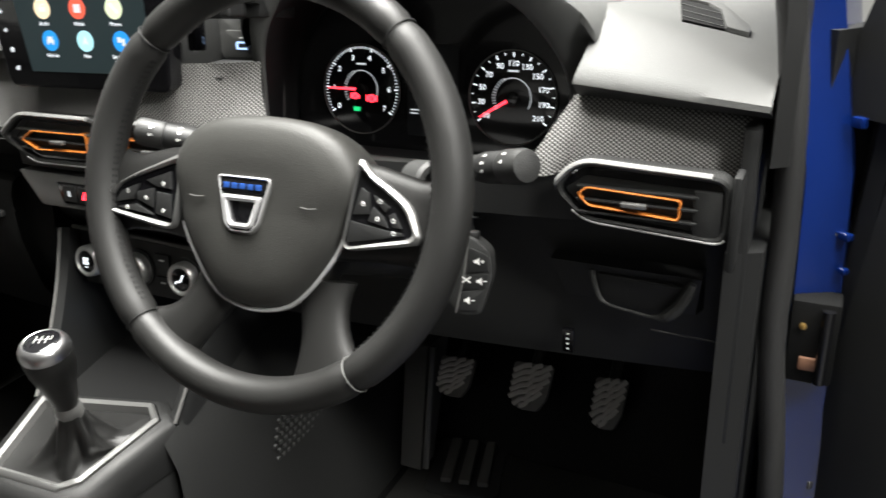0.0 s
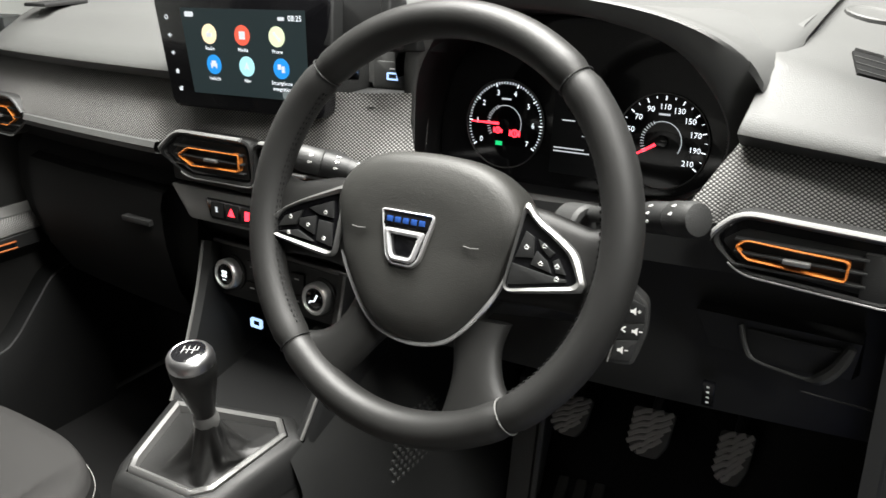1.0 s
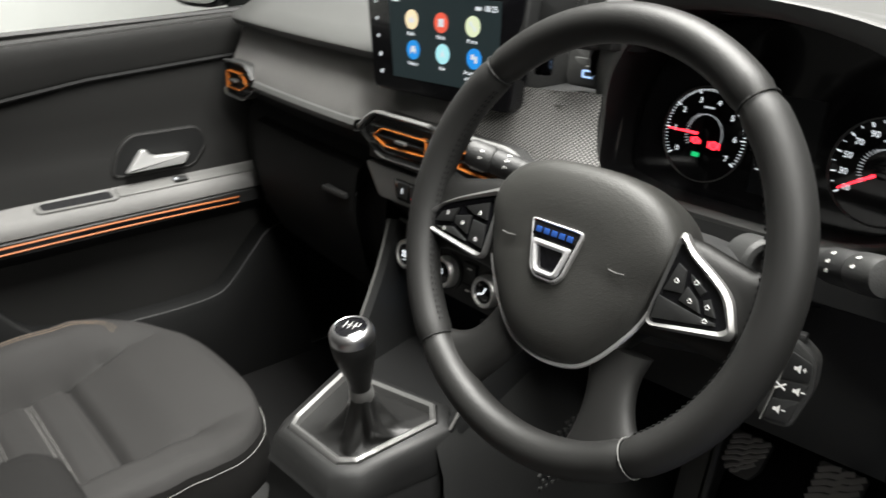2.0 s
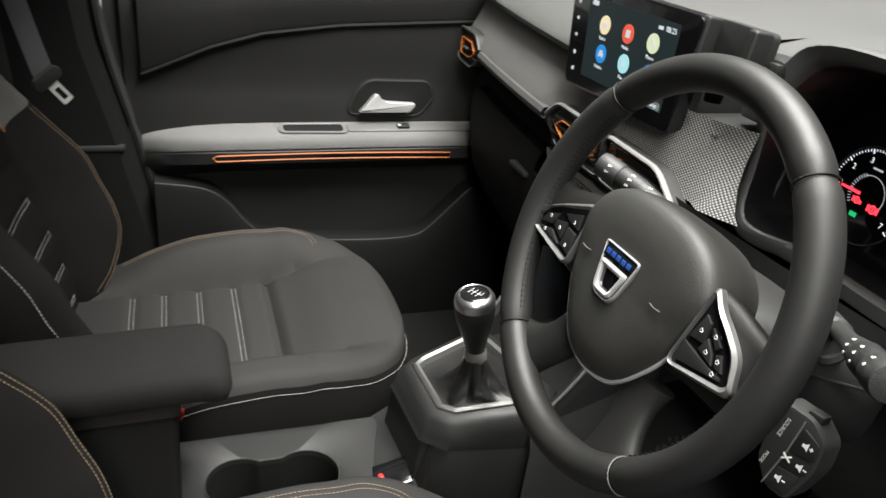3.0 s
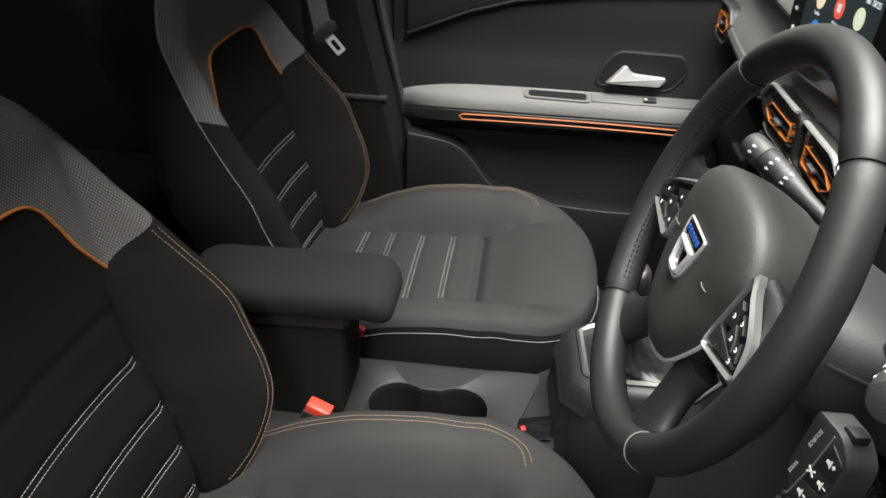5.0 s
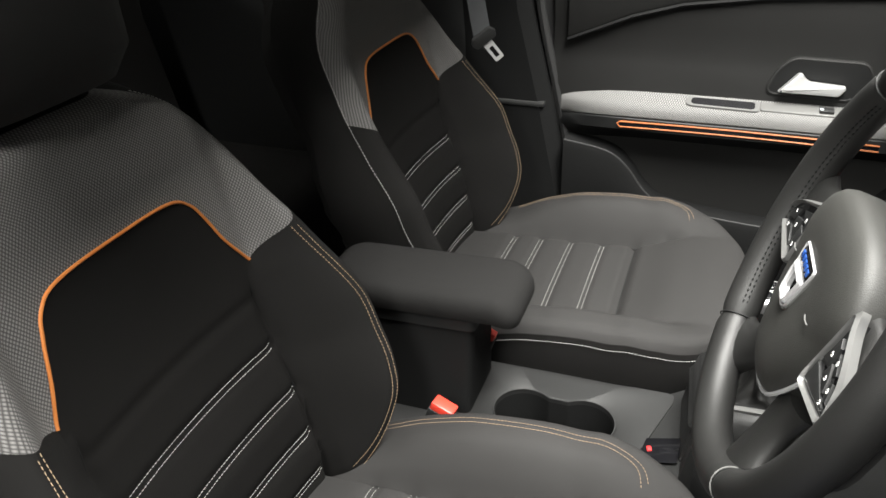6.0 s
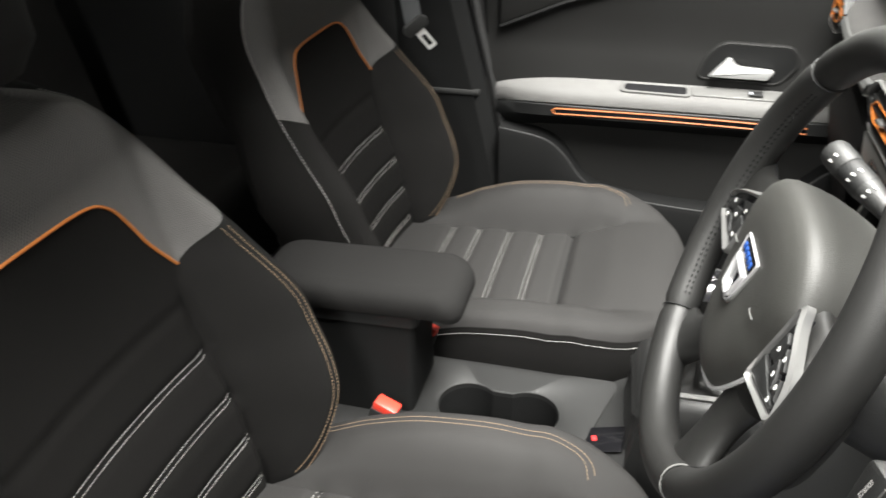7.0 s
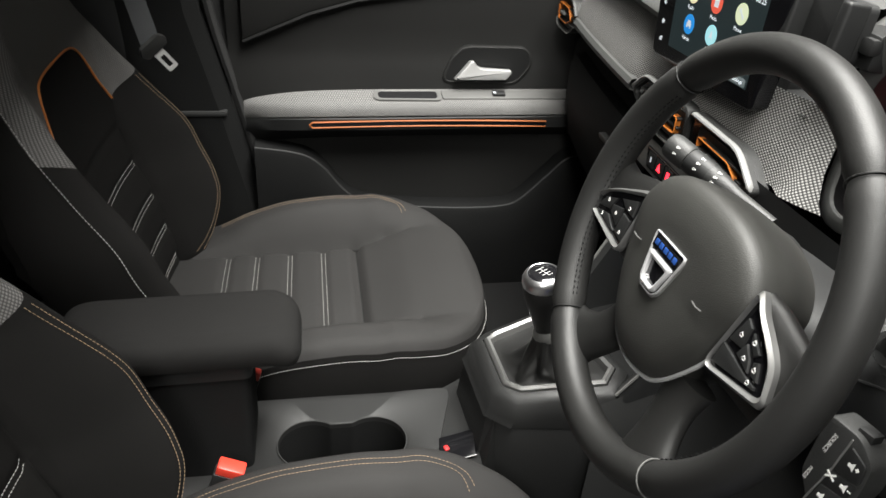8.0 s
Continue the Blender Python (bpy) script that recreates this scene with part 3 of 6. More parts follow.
for a0, a1 in ((140, 224), (311, 404)):
    for dz in (-0.0018, 0.0018):
        lace = [(c * (R0 - R1 * 0.985), q * (R0 - R1 * 0.985), 0.0035 + dz) for c, q in [(math.cos(radians(a)), math.sin(radians(a))) for a in np.linspace(a0, a1, 60)]]
        part("rim_lacing", stitches(lace, 0.0026, 0.0026, 0.0008, (0, 0, 1)), SOFTBLACK, wheel, "black lacing on the inside of the rim")

HUBL = [(0, 57), (34, 55), (58, 48), (75, 36), (85, 20), (86, 4), (81, -14), (73, -38), (61, -58), (45, -78), (28, -90), (0, -95)]
hub = [(x / 1000, y / 1000) for x, y in HUBL] + [(-x / 1000, y / 1000) for x, y in HUBL[-2:0:-1]]
hub = [(p.x, p.y) for p in spline([(x, y, 0) for x, y in hub], 4, True)]
hub = [(x, y) for x, y in hub][::-1]
rings = []
for k, h in ((0.90, -0.056), (0.950, -0.042), (0.985, -0.028), (0.998, -0.015), (0.995, -0.007), (0.975, -0.001), (0.93, 0.0035), (0.85, 0.0072), (0.7, 0.0102), (0.5, 0.012), (0.25, 0.0125), (0.06, 0.0125)):
    rings.append([(x * k, (y + 0.018) * k - 0.018, h + (0.006 * max(0, (y + 0.018) / 0.07) * (k > 0.3) * k if h > -0.01 else 0)) for x, y in hub])
airbag = part("airbag_cover", loft(rings), AIRBAG, wheel, "smooth charcoal airbag cover")
low = [p for p in hub if p[1] < 0.0]
low = sorted(low, key=lambda p: math.atan2(p[0], -(p[1] + 0.01)))
part("silver_outline", tube([(x * 1.008, y * 1.008, -0.003) for x, y in low], 0.0019, 6), EMBLEM, wheel, "satin silver line round the cover")
for s in (-1, 1):
    part("emblem_mark", tube([(s * 0.052 - 0.006, -0.010, 0.0135), (s * 0.052, -0.0108, 0.0135), (s * 0.052 + 0.007, -0.010, 0.0132)], 0.0005, 5), GREYTRIM, airbag)
# badge
badge = [(-0.033, 0.010), (0.021, 0.010), (0.011, -0.029), (0.004, -0.036), (-0.016, -0.036), (-0.023, -0.029)][::-1]
b2 = inset(badge, 0.0035)
part("badge_recess", plate(rounded(badge, 0.004), 0.006, 0.0135, 0.001), GREYTRIM, airbag, "grey badge surround")
part("badge_plate", plate(rounded(b2, 0.003), 0.01, 0.0143, 0.0004), GLOSS, airbag)
part("badge_emblem", band(rounded([(-0.0245, -0.0060), (-0.0180, -0.0285), (-0.0145, -0.0315), (0.0025, -0.0315), (0.0060, -0.0285), (0.0125, -0.0060)], 0.003), rounded([(-0.0195, -0.0105), (-0.0150, -0.0255), (-0.0130, -0.0275), (0.0010, -0.0275), (0.0030, -0.0255), (0.0075, -0.0105)], 0.002), 0.0143, 0.0165, 0.0010), EMBLEM, airbag, "chrome shield emblem")
part("badge_edge", band(rounded(inset(badge, 0.0014), 0.004), rounded(inset(badge, 0.0030), 0.003), 0.0134, 0.0148, 0.0006), EMBLEM, airbag, "bright badge edge")
ENAMEL = mat("blue_enamel", (0.02, 0.065, 0.25), 0.22)
part("badge_bar", box(-0.0270, 0.0150, -0.0040, 0.0050, 0.0143, 0.0152, 0.0005), GLOSS, airbag, "black bar across the emblem")
for k in range(5):
    part("badge_mark", box(-0.0240 + k * 0.0075, -0.0185 + k * 0.0075, -0.0014, 0.0032, 0.0151, 0.0160, 0.0005), ENAMEL, airbag, "blue enamel block")


def mm(pts):
    return [(x / 1000, y / 1000) for x, y in pts]


# left and right spokes with their button pods
for s, outer, inner, z0 in (
    (-1, mm([(-162, -28), (-146, -10), (-124, 2), (-72, 24), (-74, 4), (-80, -42), (-100, -40), (-143, -34)]), mm([(-154, -27), (-141, -9.5), (-122, -0.5), (-79, 15), (-79, 1), (-80, -37), (-100, -35), (-142, -30.5)]), 0.004),
    (1, mm([(87, 33), (98, 20), (118, 9), (133, -1), (142, -23), (140, -28), (110, -34), (78, -40)]), mm([(88, 25), (98, 15), (113, 6.5), (126.5, -3), (136, -21), (131, -25), (108, -30), (79, -36.5)]), 0.003),
):
    if s < 0:
        outer, inner = outer[::-1], inner[::-1]
    part("spoke_trim", band(rounded(outer, 0.012, 5), rounded(inner, 0.007, 5), z0 - 0.005, z0 + 0.0005, 0.0022), SATIN, wheel, "satin silver spoke trim")
    pod = part("button_pod", plate(rounded(inner, 0.007, 5)[::-1], z0 - 0.012, z0 - 0.0015), GLOSS, wheel)
    if s < 0:
        keys = [[(-146, -25), (-138, -13), (-118, -5), (-124, -20)], [(-144, -28), (-122, -23), (-103, -30), (-103, -32)], [(-122, -13), (-103, -8), (-103, -26), (-121, -20)], [(-114, -3), (-87, 7), (-85, -9), (-101, -8)], [(-101, -11), (-85, -12), (-83, -33), (-101, -30)]]
        marks = [(-131, -13), (-131, -27), (-111, -17), (-94, -4), (-92, -26)]
    else:
        keys = [[(90, 10), (98, 6), (100, -10), (84, -12)], [(100, 6), (116, -3), (112, -8), (103, -1)], [(114, -9), (119, -6), (127, -18), (118, -18)], [(101, -3), (111, -10), (116, -19), (97, -15)], [(82, -15), (95, -17), (118, -20), (127, -20), (128, -23), (106, -28), (81, -33)]]
        marks = [(93, -2), (107, 1), (119, -12), (106, -12), (120, -21)]
    for kk, mk in zip(keys, marks):
        kp = mm(kk)
        area = sum(a[0] * b[1] - b[0] * a[1] for a, b in zip(kp, kp[1:] + kp[:1]))
        kp = kp if area > 0 else kp[::-1]
        key = part("key", plate(inset(kp, 0.0006), z0 - 0.003, z0 + 0.0005, 0.0006), DARK, pod)
        x, y = mk[0] / 1000, mk[1] / 1000
        part("key_mark", join(tube([(x - 0.0018, y - 0.0010, z0 + 0.0006), (x - 0.0004, y + 0.0012, z0 + 0.0006), (x + 0.0018, y - 0.0006, z0 + 0.0006)], 0.0003, 4), tube([(x - 0.0012, y - 0.0018, z0 + 0.0006), (x + 0.0016, y - 0.0016, z0 + 0.0006)], 0.00025, 4)), PRINT, key)
    # leather arm behind the pod
    rings = []
    for x, lo, hi, th in ((0.06, -0.05, 0.03, 0.012), (0.10, -0.046, 0.026, 0.012), (0.135, -0.046, 0.018, 0.012), (0.158, -0.052, 0.022, 0.012)):
        c = (lo + hi) / 2
        rings.append([(s * x, c + (hi - lo) / 2 * math.copysign(abs(math.sin(a)) ** 0.6, math.sin(a)), z0 - 0.016 + th * math.cos(a)) for a in [2 * math.pi * k / 20 for k in range(20)]])
    part("spoke", loft(rings), LEATHER, wheel)
# lower pair of spokes
for pts in ([(-0.040, -0.074), (-0.050, -0.092), (-0.064, -0.112), (-0.080, -0.128), (-0.094, -0.140)], [(0.056, -0.066), (0.057, -0.084), (0.061, -0.104), (0.066, -0.124), (0.072, -0.142)]):
    line = spline([(x, y, 0) for x, y in pts], 3)
    rings = []
    for t, p in enumerate(line):
        f = t / (len(line) - 1)
        d = (line[min(t + 1, len(line) - 1)] - line[max(t - 1, 0)]).normalized()
        side = Vector((-d.y, d.x, 0))
        hw = 0.0255 - 0.006 * math.sin(math.pi * f) + 0.016 * f ** 4
        rings.append([p + side * hw * math.copysign(abs(math.cos(a)) ** 0.8, math.cos(a)) + Vector((0, 0, -0.020 + 0.012 * f + (0.012 if math.sin(a) > 0 else 0.010) * math.sin(a))) for a in [2 * math.pi * k / 20 for k in range(20)]])
    part("lower_spoke", loft(rings), LEATHER, wheel)
part("hub_back", lathe([(0.045, -0.075), (0.05, -0.05), (0.052, -0.03)], 28), DARK, wheel)

# ---------------------------------------------------------------- dashboard


def dash_y(x):
    """The dashboard's front line in plan: bowed, nearest at the middle."""
    return 0.494 + 0.028 * ((x + 0.03) / 0.52) ** 2


def dash_skin(prof, x0, x1, n=24, thick=0.0):
    """A sheet along the dashboard: prof holds depth behind the front line (or a fixed y, where over 5) and height."""
    rings = []
    for i in range(n + 1):
        x = x0 + (x1 - x0) * i / n
        rings.append([(x, (dash_y(x) + d) if d < 5 else d - 10, z) for d, z in prof])
    bm = loft(rings, False, False)
    if thick:
        bmesh.ops.solidify(bm, geom=bm.faces[:], thickness=thick)
    return bm


dash = thing("dashboard", None, "black dashboard with grey woven cloth band", "dashboard")


def band_y(x, z):
    """The cloth band's front, set back behind the air vents that stand before it."""
    return dash_y(x) + 0.014 * step((0.800 - z) / 0.012) * max(step((x + 0.225) / 0.02) * step((0.165 - x) / 0.02), step((x - 0.50) / 0.02))


BAND = [(0.004, 0.766), (0.006, 0.775), (0.017, 0.795), (0.030, 0.82), (0.040, 0.842), (0.044, 0.85)]
part("cloth_band", loft([[(-0.69 + (x1 + 0.69) * i / 40, band_y(-0.69 + (x1 + 0.69) * i / 40, z) + d + 0.03 * max(0, (i - 35) / 5) ** 2, z) for i in range(41)] for (d, z), x1 in zip(BAND, (0.208, 0.198, 0.180, 0.168, 0.163, 0.161))], False, False), MESHCLOTH, dash, "grey woven cloth band")
BAND_D = [(0.004, 0.766), (0.007, 0.775), (0.018, 0.795), (0.031, 0.815), (0.044, 0.832), (0.052, 0.840)]
part("cloth_band", loft([[(x0 + (0.672 - x0) * i / 24, band_y(x0 + (0.672 - x0) * i / 24, z) + d, z - 0.006 * i / 24 * (z > 0.80)) for i in range(25)] for (d, z), x0 in zip(BAND_D, (0.478, 0.484, 0.497, 0.508, 0.518, 0.522))], False, False), MESHCLOTH, dash, "grey woven cloth band")
PADP = [(0.06, 0.848), (0.036, 0.8465), (0.030, 0.849), (0.022, 0.860), (0.026, 0.868), (0.058, 0.884), (0.095, 0.905), (0.115, 0.914), (0.14, 0.919), (0.25, 0.928), (0.45, 0.945), (11.18, 0.955), (11.2, 0.90)]
part("top_pad", dash_skin(PADP, -0.70, 0.03, 30), PAD, dash, "grey grained dashboard top")


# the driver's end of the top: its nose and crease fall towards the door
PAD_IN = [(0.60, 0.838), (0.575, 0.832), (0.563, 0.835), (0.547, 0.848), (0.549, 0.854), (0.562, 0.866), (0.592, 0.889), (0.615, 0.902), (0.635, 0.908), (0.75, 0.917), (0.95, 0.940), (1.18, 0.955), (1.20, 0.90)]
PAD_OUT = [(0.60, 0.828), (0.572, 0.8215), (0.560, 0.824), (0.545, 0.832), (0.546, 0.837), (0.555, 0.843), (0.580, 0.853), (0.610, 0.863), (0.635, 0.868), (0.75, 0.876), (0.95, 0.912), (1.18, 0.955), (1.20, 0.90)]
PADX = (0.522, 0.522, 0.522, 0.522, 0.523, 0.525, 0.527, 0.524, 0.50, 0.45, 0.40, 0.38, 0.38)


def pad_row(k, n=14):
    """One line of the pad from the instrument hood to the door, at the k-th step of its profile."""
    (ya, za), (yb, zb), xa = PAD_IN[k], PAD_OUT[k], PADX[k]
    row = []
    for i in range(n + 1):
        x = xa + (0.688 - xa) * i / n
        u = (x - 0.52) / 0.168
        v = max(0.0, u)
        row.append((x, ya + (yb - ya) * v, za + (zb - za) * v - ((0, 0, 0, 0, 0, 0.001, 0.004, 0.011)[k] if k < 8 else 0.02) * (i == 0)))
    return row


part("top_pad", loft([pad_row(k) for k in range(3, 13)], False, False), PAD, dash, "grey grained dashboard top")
# Undercut rows get matt black, which puts the shade under the nose into colour.
part("pad_lip", loft([pad_row(k) for k in range(4)], False, False), DARK, dash, "undercut edge of the dashboard top, coloured dark for its shade")
part("middle_top", dash_skin([(10.66, 0.84), (10.665, 0.905), (10.68, 0.918), (10.72, 0.926), (10.95, 0.945), (11.18, 0.955), (11.2, 0.90)], 0.028, 0.135, 6), PAD, dash, "grey grained dashboard top")
part("middle_top", dash_skin([(10.70, 0.912), (10.72, 0.923), (10.95, 0.942), (11.18, 0.952), (11.2, 0.90)], 0.135, 0.535, 16), PAD, dash, "grey grained dashboard top")
# Matt black here stands for the shade that the phone holder casts.
part("middle_shelf", loft([[(x, 0.543, 0.836), (x, 0.58, 0.832), (x, 0.625, 0.832), (x, 0.67, 0.832)] for x in (-0.02, 0.06, 0.128)], False, False), DARK, dash)
part("pad_side", box(0.012, 0.030, 0.565, 0.70, 0.83, 0.905, 0.006), PLASTIC, dash)
part("band_trim", dash_skin([(0.010, 0.751), (-0.002, 0.754), (-0.004, 0.762), (0.000, 0.769), (0.008, 0.770)], -0.553, -0.205, 14), PAD, dash, "grey painted strip under the cloth band")
# Panels under the dash take blacker materials, which stand for the shade there.
part("lower_panel", dash_skin([(0.012, 0.768), (0.012, 0.752), (0.045, 0.735), (0.055, 0.71), (0.040, 0.69), (0.030, 0.62), (0.045, 0.53), (0.10, 0.44), (0.2, 0.42)], -0.70, -0.185, 14), SOFTBLACK, dash)
part("glovebox_lid", dash_skin([(0.05, 0.695), (0.024, 0.686), (0.016, 0.67), (0.014, 0.61), (0.028, 0.53), (0.06, 0.47), (0.1, 0.465)], -0.62, -0.24, 12), SOFTBLACK, dash, "black glovebox lid")
part("glovebox_pull", box(-0.325, -0.262, dash_y(-0.29) + 0.006, dash_y(-0.29) + 0.03, 0.636, 0.645, 0.003), PLASTIC, dash, "black glovebox pull")
part("middle_panel", dash_skin([(0.012, 0.768), (0.012, 0.72), (0.03, 0.71), (0.05, 0.64), (0.09, 0.60), (0.2, 0.5)], -0.19, 0.12, 10), DARK, dash)
part("knee_panel", dash_skin([(0.012, 0.768), (0.014, 0.722), (0.045, 0.715), (0.052, 0.70), (0.048, 0.62), (0.050, 0.575), (0.056, 0.552), (0.075, 0.542), (0.20, 0.535), (0.3, 0.53)], 0.10, 0.664, 18), DARK, dash, "black knee panel under the steering wheel")
part("end_cap", moved(box(0.668, 0.682, 0.552, 0.9, 0.50, 0.816, 0.004), at(0, 0)), DARK, dash)
part("end_trim", box(0.668, 0.675, 0.516, 0.545, 0.70, 0.785, 0.003), DARK, dash)
# coin tray in the knee panel
tray = part("coin_tray", loft([[(0.50, 0.575, 0.675), (0.645, 0.582, 0.672), (0.645, 0.59, 0.625), (0.51, 0.585, 0.63)], [(0.50, 0.555, 0.673), (0.645, 0.56, 0.67), (0.64, 0.57, 0.628), (0.515, 0.565, 0.632)]]), DARK, dash, "open black coin tray")
part("tray_lip", tube(spline([(0.543, 0.553, 0.668), (0.549, 0.551, 0.648), (0.558, 0.55, 0.636), (0.585, 0.55, 0.631), (0.612, 0.55, 0.630), (0.628, 0.551, 0.645), (0.638, 0.553, 0.668)], 5), [0.0028] * 10 + [0.0018] * 9 + [0.003, 0.0045, 0.006, 0.0065, 0.0065, 0.0065, 0.006, 0.006, 0.006, 0.0055, 0.005, 0.004], 8), PLASTIC, dash)
part("tray_front", moved(plate(rounded([(0.552, 0.633), (0.615, 0.632), (0.632, 0.662), (0.548, 0.664)], 0.004), -0.003, 0.004, 0.002), Matrix.Translation((0, 0.560, 0)) @ Matrix.Rotation(radians(90), 4, "X")), DARK, dash)
# headlamp height dial
dial = part("height_dial", moved(box(-0.006, 0.006, -0.014, 0.014, -0.004, 0.001, 0.001), upright((0.519, 0.5585, 0.5815), 0, -4)), GLOSS, dash)
for k in range(4):
    part("dial_mark", moved(box(-0.0014, 0.0012, -0.0100 + k * 0.006, -0.0083 + k * 0.006, 0.001, 0.0015), upright((0.519, 0.5585, 0.5815), 0, -4)), PRINT, dial)
part("knee_joint", tube([(0.60, 0.567, 0.606), (0.662, 0.570, 0.603)], 0.0010, 5), PLASTIC, dash)
# side air outlet on the pad's top
SLOPE_TOP = Matrix.Translation((0.617, 0.66, 0.888)) @ Matrix.Rotation(radians(13.5), 4, "Y") @ Matrix.Rotation(radians(4.5), 4, "X")
GRILLE = [(-0.037, 0.050), (-0.020, -0.023), (0.019, -0.018), (0.004, 0.040), (-0.010, 0.051)]
GRFRAME = [(-0.010, 0.053), (0.004, 0.040), (0.019, -0.018), (0.040, -0.019), (0.038, 0.004), (0.000, 0.068), (-0.036, 0.062), (-0.036, 0.053)]
grate = part("demister_grille", moved(plate(GRILLE, -0.004, 0.0012), SLOPE_TOP), SOFTBLACK, dash, "black side demister grille")
for k in range(3):
    y = 0.030 - k * 0.022
    part("grille_bar", moved(box(-0.032 + k * 0.005, 0.007 + k * 0.005, y - 0.0007, y + 0.0007, 0.0008, 0.0022), SLOPE_TOP), PAD, grate)
part("demister_frame", moved(plate(GRFRAME, -0.004, 0.0040, 0.0012), SLOPE_TOP), PAD, dash)
part("far_demister", box(-0.66, -0.60, 0.62, 0.70, 0.921, 0.927, 0.002), DARK, dash)
# speaker ring in the corner of the top
part("tweeter_ring", moved(lathe([(0.031, -0.004), (0.031, 0.001), (0.029, 0.0025), (0.026, 0.001), (0.012, 0.0012), (0.004, 0.0012)], 28), Matrix.Translation((0.579, 0.87, 0.9205)) @ Matrix.Rotation(radians(11), 4, "Y") @ Matrix.Rotation(radians(5), 4, "X")), PAD, dash)


def air_vent(outline, opening, ring, x_tab, y0, label):
    """An air outlet: frame, dark well, slats, orange ring and the tab that turns it."""
    m = Matrix.Translation((0, y0, 0)) @ Matrix.Rotation(radians(90), 4, "X")
    v = thing("air_vent", m, label, "air vent", "air vents")

    def ccw(p):
        return p if sum(a[0] * b[1] - b[0] * a[1] for a, b in zip(p, p[1:] + p[:1])) > 0 else p[::-1]

    o, q, r = ccw(outline), ccw(opening), ccw(ring)
    part("frame", band(rounded(o, 0.014, 5), rounded(inset(o, 0.0048), 0.012, 5), -0.02, 0.0005, 0.0012), PLASTIC, v, "black surround")
    crest = [Vector((*p, 0.001)) for p in rounded(outline, 0.016, 5)[2:13]]
    part("crest", tube(crest, [0.0012, 0.0022] + [0.0042] * 9, 8, flat=0.6, up=(0, 1, 0)), SILVER if outline[0][0] > -0.5 else PLASTIC, v, "dull silver crest")
    part("face", plate(rounded(inset(o, 0.006), 0.012, 5), -0.03, -0.003), GLOSS, v)
    part("well", plate(rounded(q, 0.004, 3), -0.03, -0.0026), DARK, v)
    lo, hi = min(p[1] for p in q), max(p[1] for p in q)
    xs = [p[0] for p in q]
    for k in range(3):
        z = lo + (hi - lo) * (k + 0.8) / 3.6
        part("slat", box(min(xs) + 0.012, max(xs) - 0.004, z - 0.0012, z + 0.0012, -0.004, 0.0035, 0.0006), PLASTIC, v)
    part("orange_ring", band(rounded(r, 0.004, 3), rounded(inset(r, 0.0019), 0.003, 3), -0.003, 0.004, 0.0006), ORANGE, v, "thin orange outline")
    part("lower_edge", tube([Vector((p[0], p[1], 0.0015)) for p in rounded(outline, 0.014, 5)[-10:]], 0.0011, 6), SILVER, v, "thin dull silver lower edge")
    zc = (lo + hi) / 2
    part("tab", box(x_tab - 0.011, x_tab + 0.011, zc - 0.0022, zc + 0.0018, 0.001, 0.008, 0.001), SATIN, v, "silver tab")
    return v


air_vent([(-0.207, 0.757), (-0.162, 0.789), (-0.028, 0.789), (-0.028, 0.730), (-0.150, 0.728)], [(-0.180, 0.757), (-0.152, 0.779), (-0.040, 0.779), (-0.040, 0.738), (-0.145, 0.737)], [(-0.163, 0.757), (-0.142, 0.770), (-0.048, 0.771), (-0.050, 0.748), (-0.138, 0.745)], -0.098, 0.500, "pointed black air vent with orange outline, centre of the dashboard")
air_vent([(0.145, 0.757), (0.10, 0.789), (-0.027, 0.789), (-0.027, 0.730), (0.095, 0.728)], [(0.125, 0.757), (0.095, 0.779), (0.0, 0.779), (0.0, 0.738), (0.09, 0.737)], [(0.110, 0.757), (0.088, 0.770), (0.012, 0.771), (0.012, 0.748), (0.085, 0.745)], 0.05, 0.500, "pointed black air vent with orange outline behind the wheel")
side_vent = air_vent([(0.510, 0.759), (0.537, 0.787), (0.667, 0.781), (0.667, 0.722), (0.542, 0.730)], [(0.524, 0.758), (0.543, 0.772), (0.645, 0.768), (0.645, 0.730), (0.545, 0.738)], [(0.536, 0.756), (0.545, 0.764), (0.628, 0.760), (0.627, 0.740), (0.547, 0.745)], 0.588, 0.523, "pointed black air vent beside the driver door")
part("end_block", box(0.637, 0.661, 0.727, 0.768, -0.006, 0.001, 0.002), PLASTIC, side_vent, "grey end block")
air_vent([(-0.675, 0.793), (-0.584, 0.793), (-0.553, 0.757), (-0.605, 0.727), (-0.675, 0.730)], [(-0.668, 0.785), (-0.592, 0.785), (-0.570, 0.757), (-0.608, 0.736), (-0.668, 0.738)], [(-0.660, 0.776), (-0.602, 0.776), (-0.584, 0.757), (-0.610, 0.744), (-0.660, 0.745)], -0.63, 0.527, "pointed black air vent beside the passenger door")

# switch strip under the middle vents
strip = thing("switch_panel", upright((-0.05, 0.503, 0.692), 0, 4), "grey switch panel with red hazard switch", "switch panel")
part("panel", plate(rounded([(-0.145, 0.022), (-0.112, -0.022), (0.16, -0.022), (0.175, 0.022)], 0.006), -0.02, 0.0, 0.002), GREYTRIM, strip, "grey painted panel")
part("recess", plate(rounded([(-0.077, 0.012), (-0.068, -0.016), (0.12, -0.016), (0.125, 0.012)], 0.005), -0.003, 0.0015, 0.001), GLOSS, strip)
